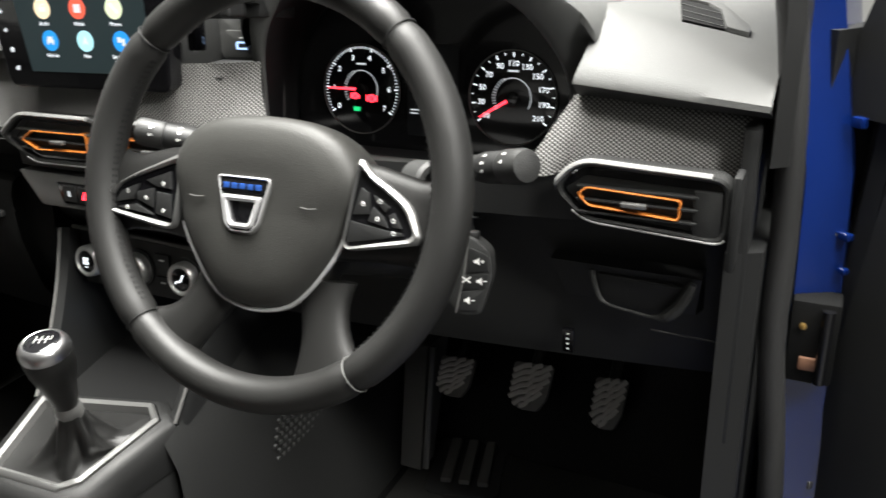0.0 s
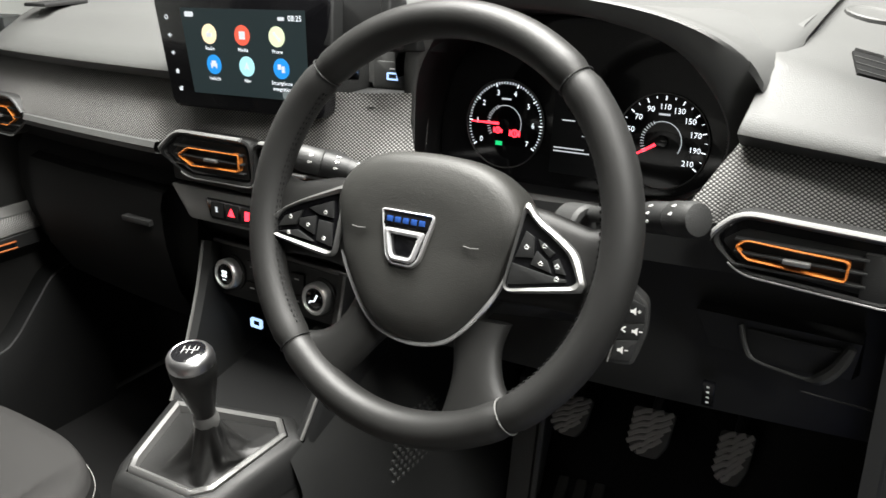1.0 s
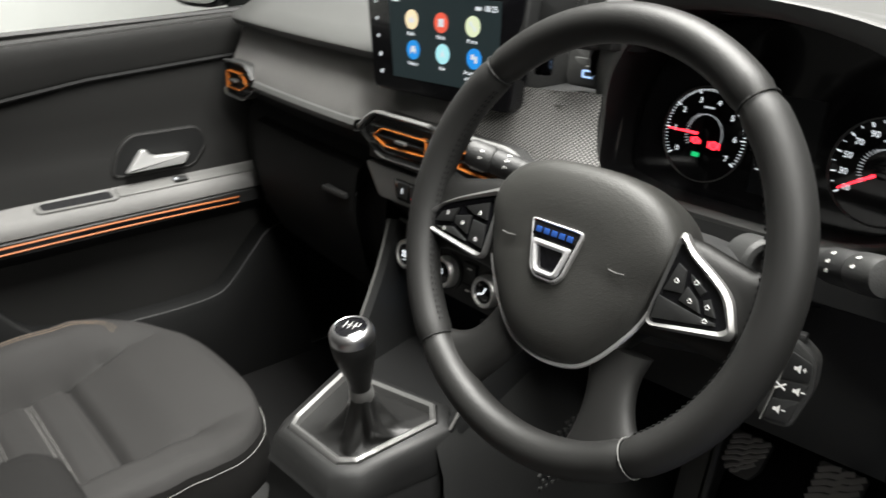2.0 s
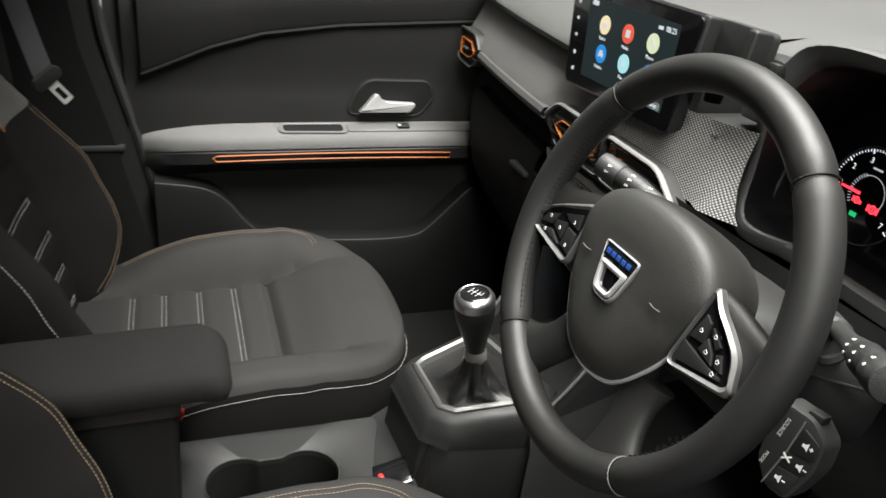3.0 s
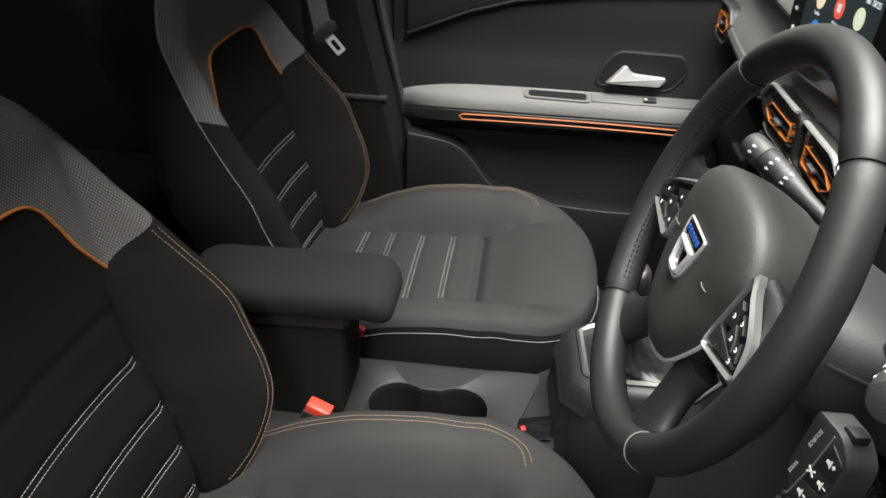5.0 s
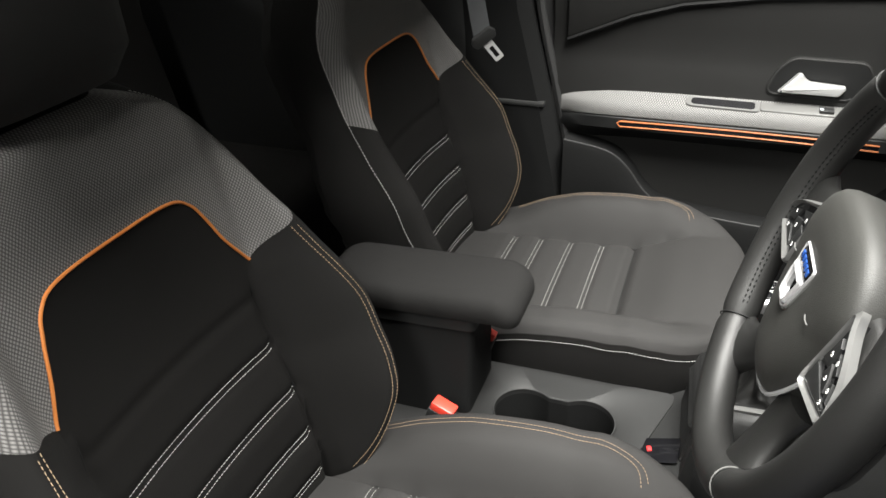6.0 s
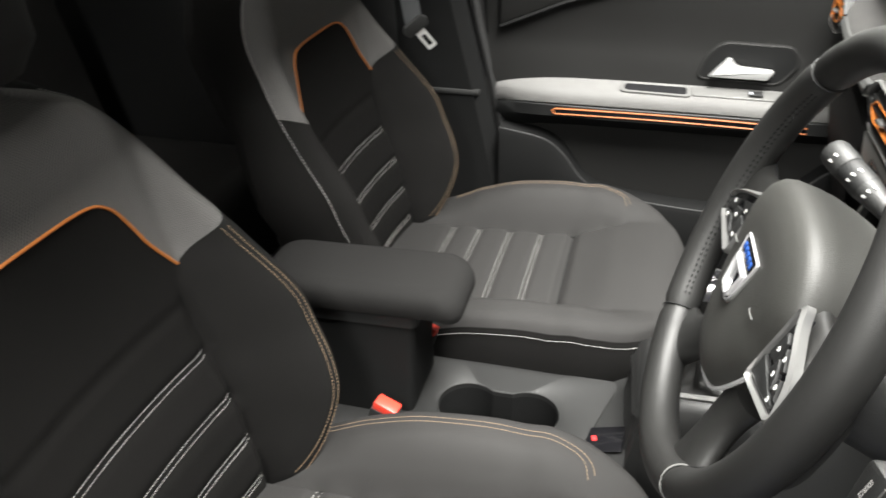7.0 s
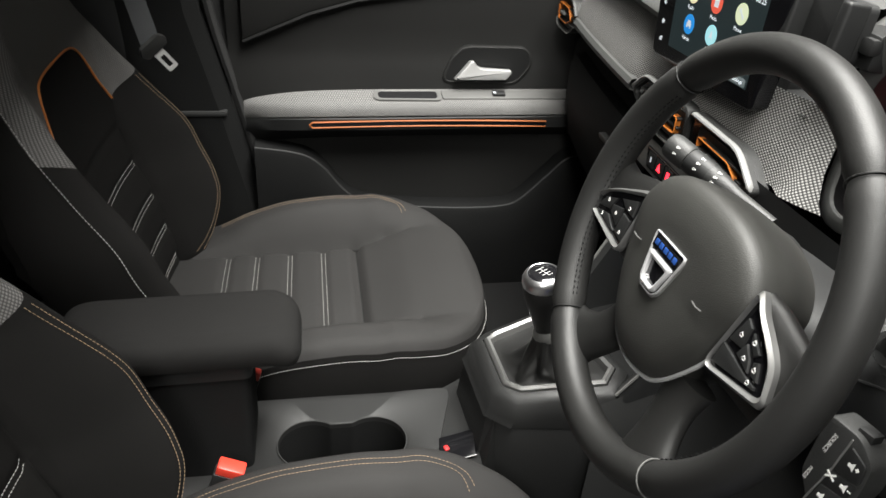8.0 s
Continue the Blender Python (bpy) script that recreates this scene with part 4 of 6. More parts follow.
for x, g in ((-0.055, W_DIM), (-0.028, R_GLOW), (0.0, R_GLOW)):
    key = part("key", box(x - 0.011, x + 0.011, -0.012, 0.008, 0.0, 0.003, 0.0012), DARK, strip)
    if g is R_GLOW:
        shape = [(x - 0.006, -0.007), (x + 0.006, -0.007), (x, 0.004)] if x < -0.01 else [(x - 0.004, -0.008), (x + 0.003, -0.008), (x + 0.005, 0.004), (x - 0.003, 0.004)]
        part("lit_symbol", plate(shape, 0.003, 0.0034), g, key)
    else:
        part("lit_symbol", box(x - 0.0018, x + 0.0018, -0.005, 0.002, 0.003, 0.0034), g, key)

# climate controls
climate = thing("climate_panel", upright((-0.052, 0.535, 0.583), 0, 8), "black climate panel with three chrome-ringed knobs", "climate control")
part("panel", plate(rounded([(-0.125, -0.036), (0.113, -0.036), (0.125, 0.034), (-0.112, 0.040)], 0.008), -0.05, -0.004, 0.003), PLASTIC, climate)
part("upper_lip", tube([(-0.118, 0.041, -0.003), (0.0, 0.042, -0.001), (0.128, 0.037, -0.003)], 0.003, 6), GREYTRIM, climate)
for x in (-0.082, 0.0, 0.082):
    knob = part("knob", moved(lathe([(0.021, -0.006), (0.0218, 0.006), (0.0212, 0.0115), (0.0195, 0.0135), (0.0170, 0.0138), (0.0155, 0.0118)], 32), at(x, 0)), RINGCHROME, climate, "chrome knob ring")
    part("knob_face", moved(lathe([(0.0152, 0.006), (0.0154, 0.0115), (0.014, 0.0125), (0.003, 0.0128)], 28), at(x, 0)), GLOSS, knob)
    if x < -0.05:
        sign = join(*[moved(lathe([(0.0024, 0.0128), (0.0024, 0.0132), (0.0003, 0.0132)], 12), at(u, v + 0.001)) for u in (-0.0026, 0.0026) for v in (-0.0026, 0.0026)], box(-0.003, 0.003, -0.0078, -0.0068, 0.0128, 0.0132))
    elif x < 0.05:
        sign = join(box(-0.001, 0.001, -0.002, 0.006, 0.0128, 0.0132), lathe([(0.0026, 0.0128), (0.0026, 0.0132), (0.0003, 0.0132)], 12))
    else:
        sign = join(moved(box(-0.0011, 0.0011, -0.003, 0.0036, 0.0128, 0.0132), at(0.0024, 0.0012, 0, -0.45)), moved(box(-0.0055, 0.0022, -0.0011, 0.0011, 0.0128, 0.0132), at(-0.001, -0.0022, 0, 0.25)), moved(box(-0.0009, 0.0009, -0.0036, 0.0, 0.0128, 0.0132), at(-0.006, -0.0028, 0, -0.5)), moved(lathe([(0.0015, 0.0128), (0.0015, 0.0132), (0.0003, 0.0132)], 12), at(0.005, 0.006)))
    part("knob_symbol", moved(sign, at(x, 0)), W_GLOW, knob)
    part("knob_base", moved(lathe([(0.026, -0.006), (0.0255, -0.001), (0.022, 0.0)], 28), at(x, 0)), DARK, climate)
for x in (-0.041, 0.041):
    for y in (0.016, -0.014):
        key = part("key", box(x - 0.012, x + 0.012, y - 0.008, y + 0.008, -0.004, 0.0, 0.0015), DARK, climate)
        part("key_mark", box(x - 0.004, x + 0.004, y - 0.001, y + 0.001, 0.0, 0.0004), PRINT, key)

# touchscreen
screen = thing("touchscreen", upright((-0.03, 0.508, 0.895), 4.5, 3), "lit infotainment touchscreen in gloss black housing", "screen")
part("housing", plate(rounded([(-0.140, 0.062), (-0.121, -0.072), (0.112, -0.072), (0.126, 0.062)], 0.012), -0.018, 0.001, 0.003), GLOSS, screen, "gloss black housing")
part("back", loft([[(-0.13, 0.058, -0.018), (0.115, 0.058, -0.018), (0.105, -0.066, -0.018), (-0.115, -0.066, -0.018)], [(-0.09, 0.03, -0.06), (0.09, 0.03, -0.06), (0.09, -0.07, -0.05), (-0.09, -0.07, -0.05)]]), DARK, screen)
disp = part("display", plate([(-0.095, 0.046), (0.092, 0.046), (0.092, -0.053), (-0.083, -0.053)][::-1], 0.0, 0.0016), SCREEN, screen, "lit dark menu display")
for (x, y), col, txt in (((-0.051, 0.017), (0.95, 0.80, 0.52), "Radio"), ((0.0, 0.017), (0.85, 0.12, 0.07), "Media"), ((0.051, 0.017), (0.74, 0.82, 0.55), "Phone"), ((-0.047, -0.018), (0.02, 0.28, 0.75), "Vehicle"), ((0.004, -0.018), (0.42, 0.82, 0.88), "Nav"), ((0.055, -0.018), (0.02, 0.28, 0.8), "Smartphone")):
    icon = part("icon", moved(lathe([(0.0115, 0.0016), (0.0115, 0.0019), (0.002, 0.0019)], 24), at(x, y)), glow("lit_icon_" + txt.lower(), col, 1.1), disp)
    z0, z1 = 0.0019, 0.0021
    sign = {
        "Radio": lambda: join(box(-0.0045, 0.0045, -0.0035, 0.0015, z0, z1), tube([(-0.003, 0.0015, z1), (0.0035, 0.0050, z1)], 0.0004, 4)),
        "Media": lambda: join(box(-0.0045, 0.0045, -0.0045, 0.0045, z0, z1)),
        "Phone": lambda: join(moved(box(-0.005, 0.005, -0.0013, 0.0013, z0, z1), at(0, 0, 0, -0.8)), moved(box(-0.0018, 0.0018, -0.002, 0.002, z0, z1), at(-0.0032, 0.0034, 0, 0.4)), moved(box(-0.0018, 0.0018, -0.002, 0.002, z0, z1), at(0.0034, -0.0032, 0, 0.4))),
        "Vehicle": lambda: join(box(-0.005, 0.005, -0.0025, 0.0015, z0, z1), box(-0.0034, 0.0034, 0.0015, 0.0045, z0, z1), box(-0.0046, -0.0026, -0.0045, -0.0025, z0, z1), box(0.0026, 0.0046, -0.0045, -0.0025, z0, z1)),
        "Nav": lambda: plate([(0.0, 0.0055), (-0.0040, -0.0045), (0.0, -0.0020), (0.0040, -0.0045)], z0, z1),
        "Smartphone": lambda: join(box(-0.0050, 0.0, -0.0010, 0.0048, z0, z1), box(0.0008, 0.0050, -0.0045, 0.0030, z0, z1)),
    }[txt]()
    part("icon_mark", moved(sign, at(x, y)), W_DIM, icon)
    part("icon_name", moved(words(txt, 0.0062), at(x, y - 0.0165, 0.002)), W_GLOW, disp)
part("icon_name", moved(words("integration", 0.0062), at(0.055, -0.0412, 0.002)), W_GLOW, disp)
part("clock", moved(words("08:25", 0.0088), at(0.078, 0.037, 0.002)), W_GLOW, disp)
part("temperature", box(0.054, 0.063, 0.0345, 0.0385, 0.0017, 0.002), W_DIM, disp)
part("settings_tab", plate(rounded([(0.055, -0.052), (0.09, -0.052), (0.09, -0.043), (0.055, -0.043)], 0.003), 0.0017, 0.0019), mat("grey_tab", (0.2, 0.24, 0.25), 0.5), disp)
part("settings_name", moved(words("Settings", 0.0062), at(0.075, -0.0475, 0.0022)), W_GLOW, disp)
part("corner_tab", plate(rounded([(-0.088, 0.036), (-0.074, 0.036), (-0.074, 0.042), (-0.088, 0.042)], 0.002), 0.0017, 0.0019), W_DIM, disp)
for k, (x, y) in enumerate(((-0.119, 0.035), (-0.116, 0.014), (-0.113, -0.007), (-0.109, -0.029), (-0.106, -0.050))):
    ring = [(0.0028 * math.cos(a), 0.0028 * math.sin(a)) for a in [2 * math.pi * i / 12 for i in range(12)]]
    wedge = lambda: plate([(-0.0030, -0.0010), (-0.0014, -0.0010), (0.0008, -0.0028), (0.0008, 0.0028), (-0.0014, 0.0010), (-0.0030, 0.0010)], 0.001, 0.0014)
    sign = [lambda: band(ring, [(u * 0.65, v * 0.65) for u, v in ring], 0.001, 0.0014), lambda: join(wedge(), box(0.0018, 0.0034, -0.0003, 0.0003, 0.001, 0.0014), box(0.0023, 0.0029, -0.0008, 0.0008, 0.001, 0.0014)), lambda: join(wedge(), box(0.0018, 0.0034, -0.0003, 0.0003, 0.001, 0.0014)), lambda: join(plate([(-0.0034, 0.0), (0.0034, 0.0), (0.0, 0.0032)], 0.001, 0.0014), box(-0.0022, 0.0022, -0.0026, 0.0, 0.001, 0.0014)), lambda: join(box(-0.0026, 0.0026, -0.0022, 0.0014, 0.001, 0.0014), box(-0.0006, 0.0034, 0.0014, 0.0028, 0.001, 0.0014))][k]()
    part("touch_key", moved(sign, at(x, y)), W_DIM, screen)

# phone holder beside the screen
dock = thing("phone_holder", upright((0.139, 0.532, 0.905), 3, 8), "black sprung phone holder beside the touchscreen", "phone holder")
part("base", box(-0.03, 0.045, -0.004, 0.03, -0.09, -0.02, 0.006), DARK, dock)
part("stem", box(-0.062, -0.050, -0.04, 0.04, -0.05, -0.03, 0.004), GLOSS, dock)
part("cradle", plate(rounded([(-0.052, -0.005), (0.029, -0.005), (0.029, 0.052), (-0.052, 0.052)], 0.008), -0.022, -0.006, 0.003), DARK, dock)
for x in (-0.05, 0.024):
    part("jaw", box(x - 0.006, x + 0.007, -0.004, 0.052, -0.012, 0.013, 0.004, 3), DARK, dock)
part("ledge", box(-0.055, -0.028, -0.014, -0.002, -0.02, 0.010, 0.004), DARK, dock)
part("arm", box(0.029, 0.045, 0.010, 0.026, -0.03, -0.014, 0.004), DARK, dock)

usb = thing("usb_panel", upright((0.106, 0.612, 0.862), 0, 6), "grey panel with lit white charging socket", "charging socket")
part("panel", plate(rounded([(-0.034, -0.019), (0.030, -0.019), (0.030, 0.030), (-0.034, 0.030)], 0.005), -0.03, -0.003, 0.003), PAD, usb)
part("lid", plate(rounded([(-0.024, -0.016), (0.024, -0.016), (0.024, 0.014), (-0.024, 0.014)], 0.003), -0.004, 0.001, 0.001), PAD, usb)
part("socket_ring", band(rounded([(-0.0085, -0.0075), (0.0085, -0.0075), (0.0085, 0.0015), (-0.0085, 0.0015)], 0.002), rounded([(-0.006, -0.0055), (0.006, -0.0055), (0.006, -0.0005), (-0.006, -0.0005)], 0.001), 0.0005, 0.0018), B_GLOW, usb, "lit socket outline")
part("socket_mark", box(-0.004, 0.005, 0.005, 0.0065, 0.001, 0.0014), PRINT, usb)

# ---------------------------------------------------------------- instruments
cluster = thing("instrument_cluster", upright((0.315, 0.68, 0.80), 0, 8), "lit black instrument cluster with two round dials", "instrument cluster")
OP = [(-0.188, -0.045), (-0.178, 0.045), (-0.142, 0.098), (-0.085, 0.126), (0.02, 0.126), (0.122, 0.103), (0.170, 0.062), (0.182, 0.012), (0.155, -0.040), (0.09, -0.066), (-0.05, -0.07), (-0.150, -0.066)][::-1]
OO = [(-0.203, -0.050), (-0.192, 0.050), (-0.152, 0.113), (-0.09, 0.142), (0.03, 0.142), (0.145, 0.122), (0.210, 0.085), (0.224, 0.018), (0.182, -0.052), (0.10, -0.088), (-0.05, -0.092), (-0.165, -0.085)][::-1]
OPS = [(p.x, p.y) for p in spline([(x, y, 0) for x, y in OP], 5, True)]
OOS = [(p.x, p.y) for p in spline([(x, y, 0) for x, y in OO], 5, True)]


def leftness(x):
    return step((-x - 0.10) / 0.07)


lip = lambda y: 0.055 + 0.065 * step((y + 0.03) / 0.12)
lean = lambda x, y: 0.018 * step((y - 0.03) / 0.06) - 0.028 * step((x - 0.08) / 0.06) * (1 - step((y - 0.02) / 0.05))


def hood_ring(t, dz, k=0.0):
    """Between the opening (t = 0) and the outer edge (t = 1), dz forward of the face; k: how far the left edge leans in."""
    return [(a[0] + (b[0] - a[0]) * t + 0.027 * k * leftness(a[0]), a[1] + (b[1] - a[1]) * t, dz(a[1]) + max(0.0, min(t, 1.0)) * lean(*a) + 0.6 * k * (max(dz(a[1]), 0.125) - dz(a[1])) * leftness(a[0])) for a, b in zip(OPS, OOS)]


rings = [hood_ring(-0.1, lambda y: 0.0), hood_ring(-0.05, lambda y: 0.03), hood_ring(0.0, lambda y: lip(y) - 0.012, 1), hood_ring(0.08, lambda y: lip(y) - 0.003, 1), hood_ring(0.22, lambda y: lip(y), 1), hood_ring(0.5, lambda y: lip(y) - 0.001, 1), hood_ring(0.88, lambda y: lip(y) - 0.003, 1), hood_ring(0.97, lambda y: lip(y) - 0.006, 1), hood_ring(1.0, lambda y: lip(y) - 0.012, 1), hood_ring(1.02, lambda y: lip(y) - 0.030, 1), [(x + 0.020 * step((x - 0.05) / 0.10) * step((y + 0.02) / 0.06), y + 0.012 * step((x - 0.05) / 0.08) * step((y + 0.02) / 0.06), z) for x, y, z in hood_ring(1.05, lambda y: -0.06)]]
part("hood", loft(rings[2:], True, False), HOOD, cluster, "black grained instrument hood")
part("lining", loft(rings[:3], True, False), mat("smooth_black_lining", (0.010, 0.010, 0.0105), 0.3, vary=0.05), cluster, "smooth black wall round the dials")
part("face", plate([(x * 0.98, y * 0.98) for x, y in OPS], -0.004, 0.0), GLOSS, cluster)
# the dashboard's top where it runs up to the hood's brow
CM = upright((0.315, 0.68, 0.80), 0, 8)
brow = sorted([p for p in OOS if p[1] > 0.045], key=lambda p: p[0])
rows = [[CM @ Vector((x, y - 0.010, lip(y) + lean(x, y) - 0.022)) for x, y in brow], [CM @ Vector((x, y - 0.001, lip(y) + lean(x, y) - 0.020)) for x, y in brow], [CM @ Vector((x * 1.01, y + 0.002, lip(y) + lean(x, y) - 0.040)) for x, y in brow]]
for yy, zz, f in ((0.64, 0.914, 0.55), (0.70, 0.926, 0.82), (0.85, 0.938, 0.95), (1.18, 0.953, 1.0)):
    rows.append([(p[0], yy, p[2] + (zz - p[2]) * f) for p in rows[2]])
part("brow_top", loft(rows, False, False), PAD, dash, "grey grained dashboard top over the instruments")


def dial(cx, r, marks, needle, tick):
    d = part("dial_face", moved(lathe([(r, 0.0005), (r, 0.002), (r * 0.97, 0.0022), (0.004, 0.0018)], 48), at(cx, 0.0)), GLOSS, cluster)
    part("dial_rim", moved(tube([(r * math.cos(a), r * math.sin(a), 0.003) for a in [2 * math.pi * k / 64 for k in range(64)]], 0.0007, 5, True), at(cx, 0)), GREYTRIM, d)
    n = (len(marks) - 1) * tick
    ticks = []
    for k in range(n + 1):
        a = radians(214 - 248 * k / n)
        big = k % tick == 0
        ln, wd = (0.09, 0.0006) if big else (0.05, 0.0003)
        ticks.append(moved(box(r * (0.95 - ln), r * 0.95, -wd, wd, 0.0022, 0.0028), at(cx, 0, 0, a)))
    part("ticks", join(*ticks), W_GLOW, d)
    for k, t in enumerate(marks):
        a = radians(214 - 248 * k / (len(marks) - 1))
        part("numeral", moved(words(t, r * 0.17), at(cx + r * 0.72 * math.cos(a), r * 0.72 * math.sin(a), 0.0026)), W_GLOW, d)
    ir = r * 0.42
    arc = [(cx + ir * math.cos(a), ir * math.sin(a), 0.0026) for a in [radians(120 - 150 * k / 30) for k in range(31)]]
    part("inner_scale", tube(arc, 0.0004, 4), W_DIM, d)
    small = [moved(box(ir * 0.93, ir * 1.1, -0.0003, 0.0003, 0.0022, 0.0028), at(cx, 0, 0, radians(214 - 8 * k))) for k in range(13)]
    part("inner_ticks", join(*small), W_DIM, d)
    part("unit_mark", box(cx - r * 0.12, cx + r * 0.12, r * 0.545, r * 0.585, 0.0022, 0.0027), W_DIM, d)
    part("hub_cap", moved(lathe([(r * 0.14, 0.002), (r * 0.13, 0.0052), (r * 0.05, 0.0058)], 20), at(cx, 0)), GLOSS, d)
    a = radians(needle)
    part("needle", moved(plate([(0.004, -0.0016), (r * 0.86, -0.0006), (r * 0.86, 0.0006), (0.004, 0.0016)], 0.0035, 0.0048), at(cx, 0, 0, a)), R_GLOW, d, "lit red needle")
    return d


dial(-0.094, 0.0525, [str(i) for i in range(8)], 180, 8)
dial(0.099, 0.0515, [str(i) for i in range(10, 220, 20)], 211, 2)
for x, y, w in ((-0.103, -0.008, 0.005), (-0.080, -0.010, 0.006)):
    part("warning_light", moved(join(band([(w * 0.8 * math.cos(a), w * 0.8 * math.sin(a)) for a in [math.pi * k / 9 for k in range(18)]], [(w * 0.5 * math.cos(a), w * 0.5 * math.sin(a)) for a in [math.pi * k / 9 for k in range(18)]], 0.0025, 0.003), box(-w * 0.12, w * 0.12, -w * 0.3, w * 0.35, 0.0025, 0.003), box(-w * 1.2, -w * 0.9, -w * 0.6, w * 0.6, 0.0025, 0.003), box(w * 0.9, w * 1.2, -w * 0.6, w * 0.6, 0.0025, 0.003)), at(x, y)), R_GLOW, cluster, "lit red warning lamp")
part("indicator", box(-0.105, -0.096, -0.026, -0.021, 0.0024, 0.0029), G_GLOW, cluster, "lit green lamp")
lcd = part("display", box(-0.032, 0.032, -0.05, 0.055, 0.0, 0.001), mat("dark_lcd", (0.008, 0.009, 0.011), 0.3), cluster)
for y, x0, x1 in ((-0.020, -0.028, 0.010), (-0.024, -0.028, 0.018), (-0.004, 0.006, 0.014), (0.012, -0.02, 0.0)):
    part("display_line", box(x0, x1, y - 0.0007, y + 0.0007, 0.001, 0.0014), W_DIM, lcd)

# ---------------------------------------------------------------- column, stalks, audio remote
column = thing("steering_column", upright((0.3391, 0.3317, 0.8003), 2, 20.1), "black steering column shroud", "steering column")
rings = []
for z, w, h, cy in ((-0.046, 0.066, 0.036, -0.022), (-0.070, 0.088, 0.046, -0.022), (-0.14, 0.10, 0.050, -0.024), (-0.23, 0.095, 0.044, -0.040)):
    rings.append([(w * math.copysign(abs(math.cos(a)) ** 0.6, math.cos(a)), cy + h * math.copysign(abs(math.sin(a)) ** 0.6, math.sin(a)), z) for a in [2 * math.pi * k / 32 for k in range(32)]])
part("shroud", loft(rings), DARK, column)
part("shroud_joint", tube([(0.101 * c, -0.012, z) for c, z in ((0.88, -0.075), (0.98, -0.14), (0.99, -0.24))], 0.0012, 5), DARK, column)
part("ignition_lock", moved(lathe([(0.021, -0.02), (0.021, 0.004), (0.018, 0.007), (0.013, 0.007), (0.012, 0.002), (0.002, 0.002)], 24), Matrix.Translation((0.088, 0.016, -0.125)) @ Matrix.Rotation(radians(60), 4, "Y")), PLASTIC, column, "grey ignition lock")


def stalk(p0, p1, r, label):
    a, b = Vector(p0), Vector(p1)
    m = Matrix.Translation(a) @ (b - a).to_track_quat("Z", "Y").to_matrix().to_4x4()
    L = (b - a).length
    s = thing("control_stalk", m, label, "control stalk", "steering column stalks")
    part("arm", lathe([(r * 0.55, -0.01), (r * 0.6, L * 0.25), (r * 0.8, L * 0.42), (r * 0.95, L * 0.55)], 20), PLASTIC, s)
    part("sleeve", lathe([(r * 0.96, L * 0.55), (r, L * 0.57), (r, L * 0.76), (r * 0.96, L * 0.775)], 24), DARK, s)
    part("tip", lathe([(r * 0.97, L * 0.78), (r * 1.06, L * 0.80), (r * 1.06, L * 0.96), (r * 0.96, L), (r * 0.5, L * 1.01)], 24), PLASTIC, s)
    return s, L, r


for p0, p1, view in (((0.245, 0.45, 0.785), (0.146, 0.398, 0.816), -1), ((0.44, 0.45, 0.79), (0.540, 0.385, 0.822), 1)):
    st, L, r = stalk(p0, p1, 0.0125, "black light stalk with white symbols" if view < 0 else "black wiper stalk with white symbols")
    ang = []
    for t, kinds in ((0.48, 3), (0.66, 3), (0.88, 2)):
        for k in range(kinds):
            ang.append((t, k))
    inv = st.matrix_world.to_3x3().transposed()
    d = inv @ Vector((0.25, -0.80, 0.55))
    base = math.atan2(d.y, d.x)
    for t, k in ang:
        rr = r * (1.0 if t < 0.5 else 1.02 if t < 0.8 else 1.08)
        if t < 0.5:
            rr = r * 0.92
        aa = base + (k - 0.7) * 0.5
        ring = [(0.0011 * math.cos(b), 0.0013 * math.sin(b)) for b in [2 * math.pi * i / 10 for i in range(10)]]
        mk = join(band(ring, [(x * 0.6, y * 0.6) for x, y in ring], 0, 0.0004), box(0.0016, 0.0028, -0.0003, 0.0003, 0, 0.0004), box(0.0016, 0.0028, 0.0006, 0.0011, 0, 0.0004))
        m = Matrix.Rotation(aa, 4, "Z") @ Matrix.Translation((rr, 0, L * t)) @ Matrix.Rotation(radians(90), 4, "Y")
        part("symbol", moved(mk, m), PRINT, st)

remote = thing("audio_remote", upright((0.486, 0.389, 0.722), 17, 12), "black audio remote with white volume symbols", "remote control")
RP = [(-0.020, 0.035), (0.006, 0.034), (0.021, 0.022), (0.022, 0.0), (0.012, -0.030), (-0.006, -0.030), (-0.020, -0.012)][::-1]
part("body", moved(plate(rounded(RP, 0.006), -0.020, 0.004, 0.003), at(0, 0)), PLASTIC, remote)
part("key", plate(rounded([(0.004, 0.026), (0.018, 0.020), (0.019, 0.007), (0.0, 0.005)], 0.002), 0.003, 0.0055, 0.001), DARK, remote)
part("key", plate(rounded([(0.0, 0.004), (0.019, 0.005), (0.016, -0.007), (-0.003, -0.009)], 0.002), 0.003, 0.005, 0.001), DARK, remote)
part("key", plate(rounded([(-0.003, -0.010), (0.015, -0.008), (0.010, -0.026), (-0.006, -0.026)], 0.002), 0.003, 0.0055, 0.001), DARK, remote)
part("seam", tube([(0.002, 0.030, 0.0045), (-0.001, 0.004, 0.0045), (-0.008, -0.028, 0.0045)], 0.0007, 5), GREYTRIM, remote)


